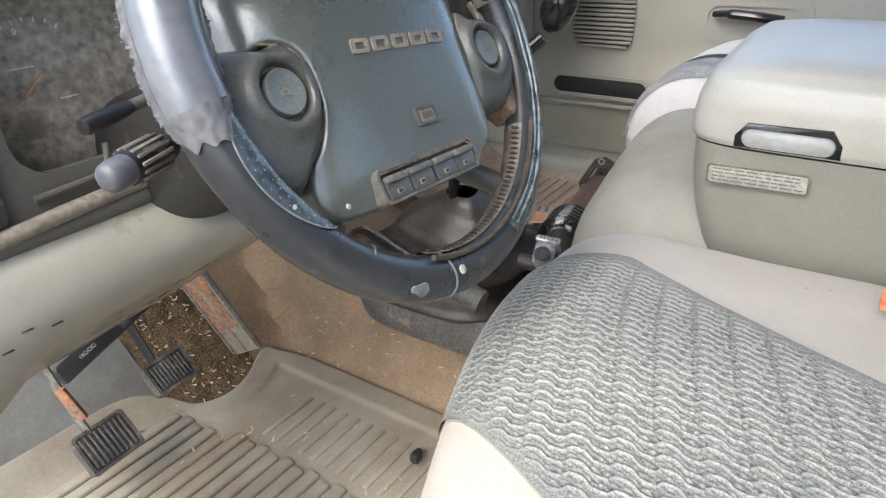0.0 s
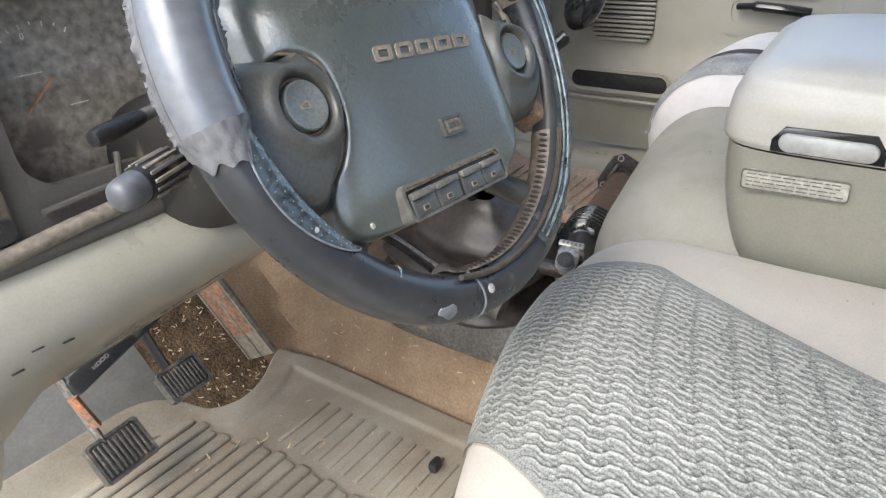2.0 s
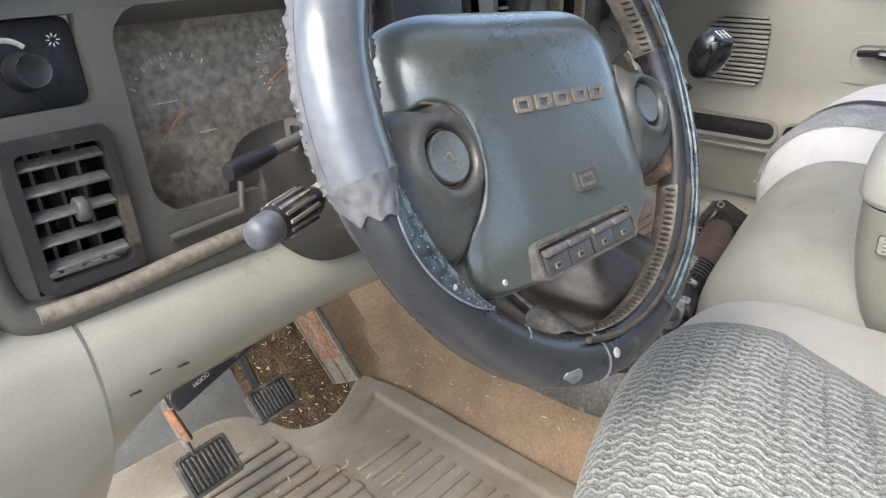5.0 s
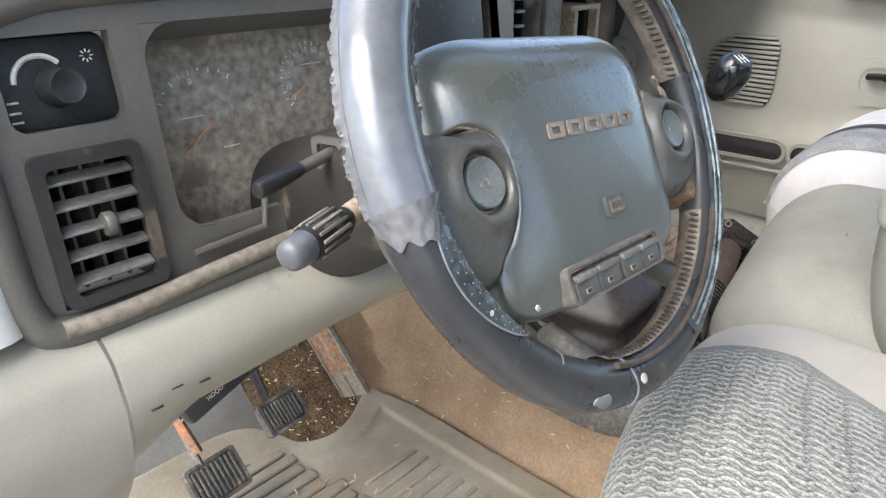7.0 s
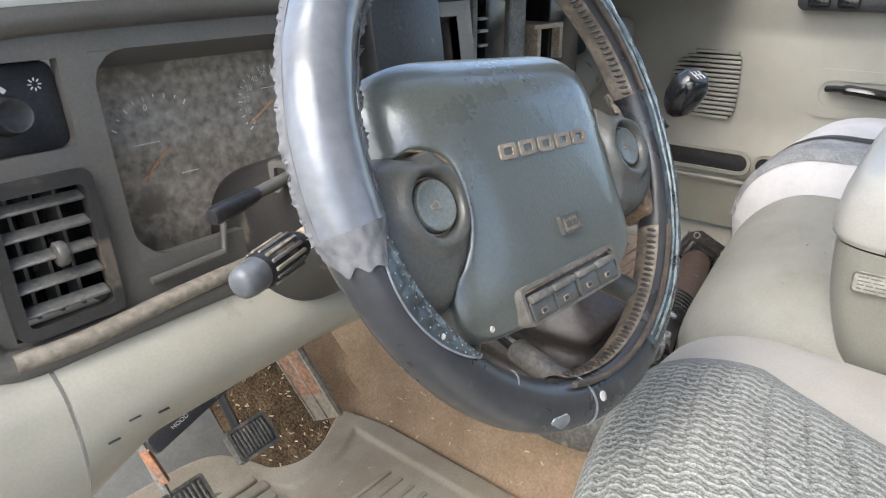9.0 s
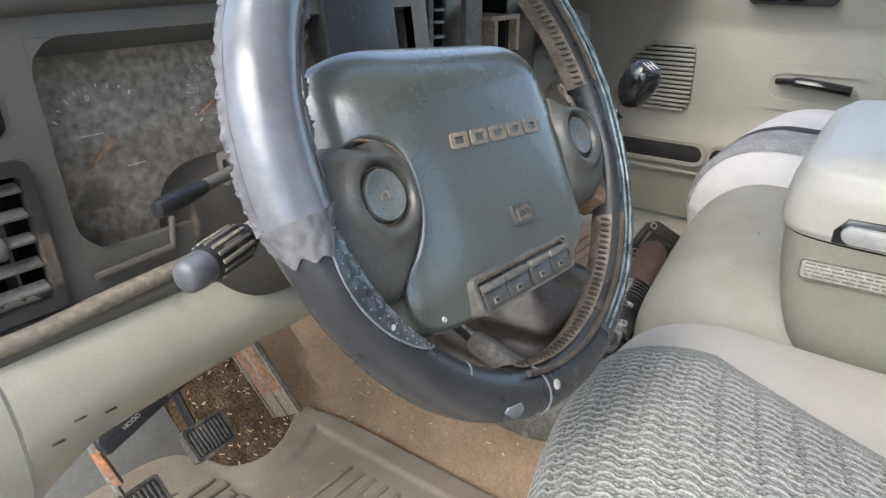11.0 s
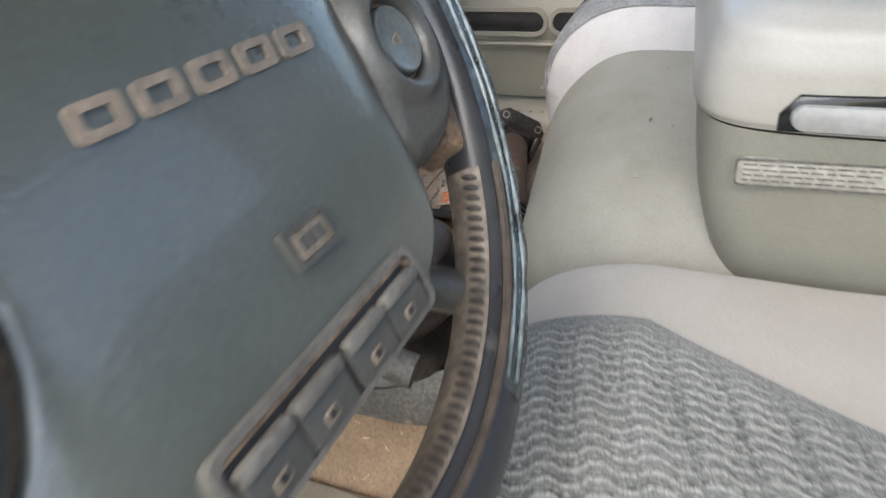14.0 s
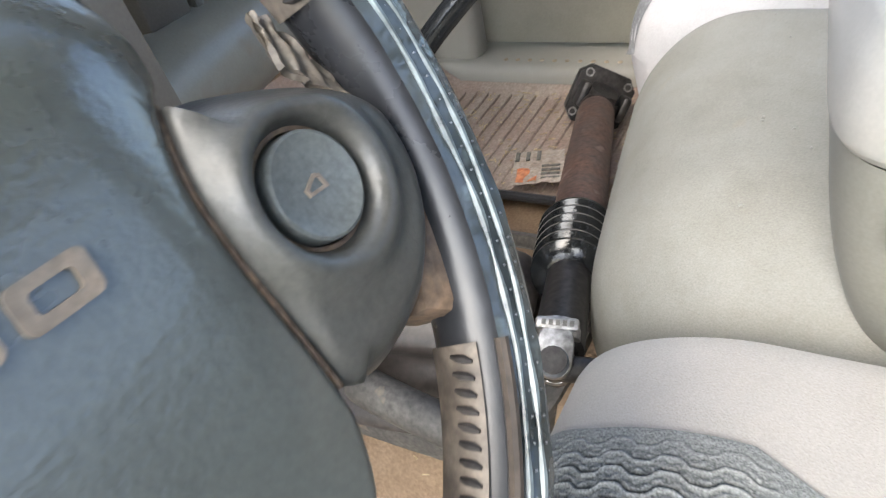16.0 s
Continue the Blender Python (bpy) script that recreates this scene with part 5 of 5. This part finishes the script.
digits("HOOD", 0.0, -0.0005, 0.0066, HOOD @ Matrix.Translation((0, 0, 0.0006)), M_WHITE, hood_pull, "lettering")

# ---- floor mats ----
mat_d = thing("driver_mat", (0.35, 0.2, FLOOR_Z), "dusty grey ribbed rubber floor mat", "floor mat")
MAT_FRONT = [(0.05, 0.56), (0.30, 0.56), (0.40, 0.555), (0.45, 0.535), (0.48, 0.506), (0.505, 0.492), (0.53, 0.489), (0.56, 0.496), (0.595, 0.512), (0.625, 0.522), (0.643, 0.515), (0.654, 0.485), (0.662, 0.44)]


MAT_CURVE = smooth_line([(x, y, 0) for x, y in MAT_FRONT], 8)


def mat_front(x):
    for a, b in zip(MAT_CURVE, MAT_CURVE[1:]):
        if x <= b.x:
            return a.y + (b.y - a.y) * (x - a.x) / max(1e-6, b.x - a.x)
    return MAT_CURVE[-1].y


def mat_sheet(u, v):
    x = 0.05 + 0.612 * u
    yf = mat_front(x)
    y = -0.25 + (yf + 0.25) * (1 - (1 - v) ** 1.6)
    slope = (mat_front(min(0.66, x + 0.004)) - mat_front(max(0.05, x - 0.004))) / 0.008
    d = min((yf - y) / math.sqrt(1 + slope * slope), 0.662 - x)
    lip = min(1, max(0, (0.050 - d) / 0.012))
    edge = max(0, 1 - d / 0.007)
    z = floor_height(x, y) + 0.009 + 0.0036 * lip * lip * (3 - 2 * lip) * min(1, max(0, (x - 0.44) / 0.04)) - 0.012 * edge * edge
    return (x, y, z + 0.0012 * noise.noise(Vector((x * 12, y * 12, 0))))


part("sheet", solid(grid(mat_sheet, 220, 120), (0, 0, -0.004)), M_FLOORMAT, mat_d)
for k in range(20):
    y = 0.06 + 0.0235 * k
    x1 = 0.452 if y > 0.40 else 0.47
    part("rib", box(0.17, x1 - 0.006 * (k % 2), y - 0.0094, y + 0.0094, FLOOR_Z + 0.005, FLOOR_Z + 0.0148, 0.0042, 3), M_FLOORMAT, mat_d)
    if y < 0.385:
        part("fine_rib", box(x1 + 0.015, 0.585, y - 0.004, y + 0.004, FLOOR_Z + 0.006, FLOOR_Z + 0.0118, 0.002, 2), M_FLOORMAT, mat_d)
bit = tagged(part("rubber_scrap", join(box(0.545, 0.562, 0.136, 0.150, FLOOR_Z + 0.018, FLOOR_Z + 0.034, 0.005), box(0.552, 0.570, 0.143, 0.153, FLOOR_Z + 0.018, FLOOR_Z + 0.028, 0.004)), M_BLACK), "small black rubber scrap on the floor mat", "scrap")

mat_p = thing("passenger_mat", (1.3, 0.3, PASS_Z), "brown ribbed rubber floor mat with lifted dark edge", "floor mat")


def pass_mat(u, v):
    x, y = 1.115 + 0.352 * u, 0.02 + 0.70 * v
    z = PASS_Z + 0.012 + 0.022 * max(0, 1 - u / 0.12) + 0.95 * max(0, y - 0.53) * 0.8 + 0.10 * max(0, u - 0.88)
    return (x, y, z)


part("sheet", solid(grid(pass_mat, 20, 30), (0, 0, -0.006)), M_PASSMAT, mat_p)
for k in range(20):
    y = 0.06 + 0.0235 * k
    part("rib", box(1.15, 1.445, y - 0.0045, y + 0.0045, PASS_Z + 0.011, PASS_Z + 0.0162, 0.002, 1), M_PASSMAT, mat_p)
part("dark_edge", tube([(1.113, 0.03, PASS_Z + 0.031), (1.113, 0.3, PASS_Z + 0.033), (1.113, 0.55, PASS_Z + 0.035)], 0.007, 8), M_BLACK, mat_p)

packet = thing("printed_packet", (1.21, 0.3, PASS_Z + 0.03), "crumpled orange and white printed packet", "packet")
PKM = Matrix.Translation((1.185, 0.272, PASS_Z + 0.034)) @ pose(0, 0, 0, 0, 4, 18)
part("wrapper", solid(grid(lambda u, v: (-0.05 + 0.10 * u, -0.05 + 0.075 * v, 0.004 * noise.noise(Vector((u * 4, v * 4, 0)))), 14, 14), 0.001), M_PAPER, packet, "", PKM)
part("print_patch", solid(grid(lambda u, v: (-0.045 + 0.04 * u, -0.012 + 0.030 * v, 0.0015 + 0.004 * noise.noise(Vector(((u * 4 + 0.5) * 0.45, (v * 4 + 3) * 0.4, 0)))), 8, 8), 0.0008), M_ORANGE, packet, "", PKM)
for k in range(4):
    part("print_bar", box(-0.040 + k * 0.012, -0.036 + k * 0.012, -0.045, -0.018, 0.001, 0.0035, 0.0005, 1), M_PRINT, packet, "", PKM)
for k in range(3):
    part("print_bar", box(0.018, 0.045, -0.015 + k * 0.016, -0.009 + k * 0.016, 0.001, 0.0035, 0.0005, 1), M_PRINT, packet, "", PKM)

# ---- gear lever ----
gear = thing("gear_lever", (0.77, 0.27, 0.2), "black gear knob on a bent lever in a crumpled boot", "gear lever")
KN = Vector((0.752, 0.060, 0.605))
part("knob", lathe([(0.008, -0.023), (0.0105, -0.0205), (0.0155, -0.014), (0.0192, -0.0035), (0.0196, 0.007), (0.0182, 0.0175), (0.0140, 0.0243), (0.012, 0.0262), (0.0005, 0.0262)], 32, along(KN, KN + Vector((-0.12, -0.5, 0.85)))), M_GLOSS, gear, "glossy black ball knob")
kc = along(KN, KN + Vector((-0.12, -0.5, 0.85)))
plate_k = part("knob_plate", lathe([(0.0125, 0.0262), (0.0122, 0.0275), (0.001, 0.0275)], 24, kc), M_BLACK, gear)
for x in (-0.006, 0, 0.006):
    part("print_bar", box(x - 0.0008, x + 0.0008, -0.006, 0.006, 0.0273, 0.028, 0), M_WHITE, plate_k, "", kc)
part("print_bar", box(-0.006, 0.006, -0.0008, 0.0008, 0.0273, 0.028, 0), M_WHITE, plate_k, "", kc)
part("lever", tube(smooth_line([KN - Vector((-0.003, -0.018, 0.03)), (0.731, 0.130, 0.52), (0.722, 0.170, 0.44), (0.735, 0.195, 0.37), (0.765, 0.205, 0.28)], 8), 0.0078, 12), M_GLOSS, gear, "black bent lever")


def boot(u, v):
    a = 2 * math.pi * u
    k = (1 - v ** 2.4) ** 0.8
    fold = 1 + 0.10 * math.sin(v * 19 + 0.8 * math.sin(a * 2)) + 0.13 * noise.noise(Vector((math.cos(a) * 1.6, math.sin(a) * 1.6, v * 4)))
    r = (0.02 + 0.085 * k) * fold
    c, s = math.copysign(abs(math.cos(a)) ** 0.7, math.cos(a)), math.copysign(abs(math.sin(a)) ** 0.7, math.sin(a))
    return (0.790 + r * c - 0.035 * v, 0.245 + 1.15 * r * s - 0.05 * v, 0.19 + 0.17 * v)


part("boot", grid(boot, 56, 30, True), M_PURPLE, gear, "crumpled dusty leather boot")
transfer = thing("transfer_lever", (0.72, 0.2, 0.2), "black transfer case lever with a chromed stripe", "lever")
part("lever", tube(smooth_line([(0.745, 0.42, 0.22), (0.722, 0.365, 0.27), (0.700, 0.305, 0.283), (0.656, 0.183, 0.278)], 8), 0.0085, 10), M_GLOSS, transfer)
part("bright_strip", tube([(0.7135, 0.345, 0.2855), (0.698, 0.303, 0.2895), (0.6575, 0.188, 0.2855)], 0.0036, 8), M_STEEL, transfer, "bright bare strip")
part("grip", tube(smooth_line([(0.662, 0.200, 0.279), (0.658, 0.186, 0.278), (0.655, 0.150, 0.272), (0.654, 0.108, 0.262), (0.654, 0.100, 0.260)], 6), [0.009] + [0.0165] * 22 + [0.013, 0.008], 14), M_RUBBER, transfer, "dark grey rubber grip")
tray = thing("tunnel_tray", (0.8, 0.25, 0.2), "dark grey rubber tray on the tunnel", "tray")


def tray_fn(u, v):
    a = 2 * math.pi * u
    c, s = math.copysign(abs(math.cos(a)) ** 0.45, math.cos(a)), math.copysign(abs(math.sin(a)) ** 0.45, math.sin(a))
    k = (1.0, 1.02, 0.98, 0.90, 0.86, 0.4, 0.001)[round(v * 6)]
    z = (0.165, 0.185, 0.208, 0.212, 0.200, 0.198, 0.198)[round(v * 6)]
    return (0.832 + 0.135 * c * k, 0.225 + 0.165 * s * k, z - 0.055 * max(0, -c) ** 3 * max(0, (k - 0.8) / 0.2) * 0.6)


part("moulding", grid(tray_fn, 64, 7, True), M_RUBBER, tray)
part("raised_rib", tube(smooth_line([(0.725, 0.12, 0.208), (0.715, 0.22, 0.206), (0.735, 0.32, 0.210)], 8), 0.005, 8), M_RUBBER, tray)
for y in (0.12, 0.32):
    part("fixing_screw", lathe([(0.006, 0), (0.0055, 0.002), (0.002, 0.003)], 12, pose(0.90, y, 0.203)), M_DARKSTEEL, tray)

# ---- loose drive shaft ----
S0, S1 = Vector((0.690, 0.038, 0.312)), Vector((1.352, 0.219, 0.171))
SD = (S1 - S0).normalized()
LEN = (S1 - S0).length
shaft = thing("drive_shaft", S1, "loose rusty drive shaft with black bellows leaning on the tunnel", "drive shaft")
SM = along(S0, S1)
part("slip_shaft", lathe([(0.016, 0.026), (0.020, 0.030), (0.020, 0.155), (0.018, 0.156)], 32, SM), M_DARKSTEEL, shaft, "dark polished slip shaft")
part("tube", lathe([(0.020, 0.156), (0.026, 0.157), (0.028, 0.22), (0.028, LEN - 0.085), (0.0265, LEN - 0.07), (0.022, LEN - 0.055)], 32, SM), M_SHAFT, shaft, "rusty brown steel tube")
bel = [(0.021, 0.138)]
for k in range(6):
    z = 0.142 + 0.0165 * k
    bel += [(0.030 + 0.0006 * k, z), (0.0355 + 0.0005 * k, z + 0.0045), (0.0355 + 0.0005 * k, z + 0.008), (0.030 + 0.0006 * k, z + 0.012)]
bel += [(0.031, 0.245), (0.0285, 0.248)]
part("bellows", lathe(bel, 36, SM), M_GLOSS, shaft, "ribbed black rubber bellows")
for k in range(4):
    z = 0.142 + 0.0165 * (k + 1) + 0.006
    part("pale_band", lathe([(0.0352 + 0.0005 * k, z - 0.0015), (0.0364 + 0.0005 * k, z), (0.0352 + 0.0005 * k, z + 0.0015)], 36, SM), M_DASH, shaft)


def yoke(z0, sgn, turn):
    """A forked end: two ears on a round neck."""
    b = lathe([(0.020, 0), (0.027, 0.012), (0.027, 0.024)], 20)
    ears = [slab(round_rect(-0.021, 0.021, 0.012, 0.075, 0.018), 0.020 * s - 0.007, 0.020 * s + 0.007, 0.003, pose(0, 0, 0, 90, 0, 0)) for s in (1, -1)]
    bm = join(b, *ears)
    return bm, SM @ Matrix.Translation((0, 0, z0)) @ pose(0, 0, 0, 0 if sgn > 0 else 180, 0, turn) @ Matrix.Scale(1.0 if sgn > 0 else 0.72, 4)


JY = Vector((-0.46, -0.20, 0.86)).normalized()
JZ = (SD - JY * SD.dot(JY)).normalized()
JM = Matrix.Translation(S0 + SD * 0.010) @ Matrix((JY.cross(JZ), JY, JZ)).transposed().to_4x4()
for z0, sgn, turn in ((LEN - 0.075, 1, 30), (0.034, -1, 0)):
    bm, m = yoke(z0, sgn, turn)
    m = m if sgn > 0 else JM @ Matrix.Translation((0, 0, 0.036)) @ pose(0, 0, 0, 180, 0, 0) @ Matrix.Scale(0.62, 4)
    part("yoke", bm, M_DARKSTEEL if sgn > 0 else M_STEEL, shaft, "oily dark forged yoke" if sgn > 0 else "bare grey forged yoke", m)
for z, turn in ((LEN - 0.022, 30), (0, None)):
    cr = join(tube([(-0.030, 0, 0), (0.030, 0, 0)], 0.010, 16), tube([(0, -0.028, 0), (0, 0.028, 0)], 0.010, 16))
    part("cross", cr, M_DARKSTEEL, shaft, "", JM if turn is None else SM @ Matrix.Translation((0, 0, z)) @ pose(0, 0, 0, 0, 0, turn))
FL = Matrix.Translation(S1 + SD * 0.012) @ SM.to_quaternion().to_matrix().to_4x4() @ pose(0, 0, 0, 12, 8, 30)
fl = part("flange", slab([(0.030, -0.046), (0.046, -0.030), (0.046, 0.030), (0.030, 0.046), (-0.030, 0.046), (-0.046, 0.030), (-0.046, -0.030), (-0.030, -0.046)], -0.014, 0.012, 0.003, FL), M_DARKSTEEL, shaft, "dark bolted flange")
for a in (45, 135, 225, 315):
    part("bolt_hole", ring_plate([(0.007 * math.cos(k * 0.524), 0.007 * math.sin(k * 0.524)) for k in range(12)], [(0.0045 * math.cos(k * 0.524), 0.0045 * math.sin(k * 0.524)) for k in range(12)], -0.0075, -0.0055, FL @ pose(0, 0, 0, 0, 0, a) @ Matrix.Translation((0.046, 0, -0.0085))), M_STEEL, fl)
part("flange_ear", join(box(-0.040, -0.026, -0.020, 0.020, -0.05, -0.004, 0.005), box(0.026, 0.040, -0.020, 0.020, -0.05, -0.004, 0.005)), M_DARKSTEEL, shaft, "", FL)
cap = part("bearing_cap", lathe([(0.0108, 0.012), (0.0108, 0.024), (0.0098, 0.0252), (0.0082, 0.0253), (0.0080, 0.0242), (0.0005, 0.024)], 32, JM @ pose(0, 0, 0, -90, 0, 0)), M_GREYCAP, shaft, "clean grey bearing cap")
strap = part("strap", box(-0.016, 0.016, 0.012, 0.018, 0.024, 0.034, 0.003), M_STEEL, shaft, "grey printed strap", JM)
for k in range(5):
    part("print_bar", box(-0.012 + k * 0.005, -0.009 + k * 0.005, 0.0176, 0.0186, 0.027, 0.031, 0), M_PRINT, strap, "", JM)

# ---- loose dirt ----


def litter(name, n, x0, x1, y0, y1, zfn, lo, hi, material, label):
    rnd = random.Random(name)
    bm = bmesh.new()
    for _ in range(n):
        x, y = rnd.uniform(x0, x1), rnd.uniform(y0, y1)
        L, w, a = rnd.uniform(lo, hi), rnd.uniform(0.0005, 0.0012), rnd.uniform(0, math.pi)
        d, s = Vector((math.cos(a), math.sin(a), rnd.uniform(-0.1, 0.2))) * L / 2, Vector((-math.sin(a), math.cos(a), 0)) * w
        p = Vector((x, y, zfn(x, y) + 0.0015))
        q = [p - d - s, p + d - s, p + d + s, p - d + s]
        lo_v = [bm.verts.new(v) for v in q]
        hi_v = [bm.verts.new(v + Vector((0, 0, 0.001))) for v in q]
        bm.faces.new(hi_v)
        for k in range(4):
            bm.faces.new((lo_v[k], lo_v[(k + 1) % 4], hi_v[(k + 1) % 4], hi_v[k]))
    return tagged(part(name, bm, material), label, "litter", kind="stuff")


litter("straw", 130, 0.45, 0.60, 0.49, 0.64, lambda x, y: floor_height(x, y) + 0.008, 0.002, 0.008, M_STRAW, "dry straw bits on the foot well carpet")
litter("straw", 90, 0.60, 0.74, 0.10, 0.48, lambda x, y: floor_height(x, y), 0.003, 0.014, M_STRAW, "dry straw bits on the tunnel carpet")
litter("straw", 30, 0.25, 0.58, 0.10, 0.42, lambda x, y: FLOOR_Z + 0.0165, 0.003, 0.016, M_STRAW, "dry straw bits on the driver mat")
litter("straw", 260, 1.16, 1.46, 0.12, 0.50, lambda x, y: PASS_Z + 0.016, 0.003, 0.012, M_STRAW, "dry straw bits on the passenger mat")


def seat_top(x, y):
    if x > 0.712:
        v = y + 0.0466 * (CS["x1"] - x) / (CS["x1"] - CS["x0"])
        return crown_z(x, v, CS["x0"], CS["x1"], CS["yf"], CS["top"], CS["h"], CS["rx"], CS["ry"], CS["crown"], 0.003, 3.0) + 0.1019 * (x - 0.9)
    return crown_z(x, y, DS["x0"], DS["x1"], DS["yf"], DS["top"], DS["h"], DS["rx"], DS["ry"], DS["crown"], 0.003) - 0.0165


litter("crumbs", 34, 0.64, 1.05, -0.3, -0.03, seat_top, 0.0006, 0.0022, M_LABEL, "pale crumbs on the seat cloth")
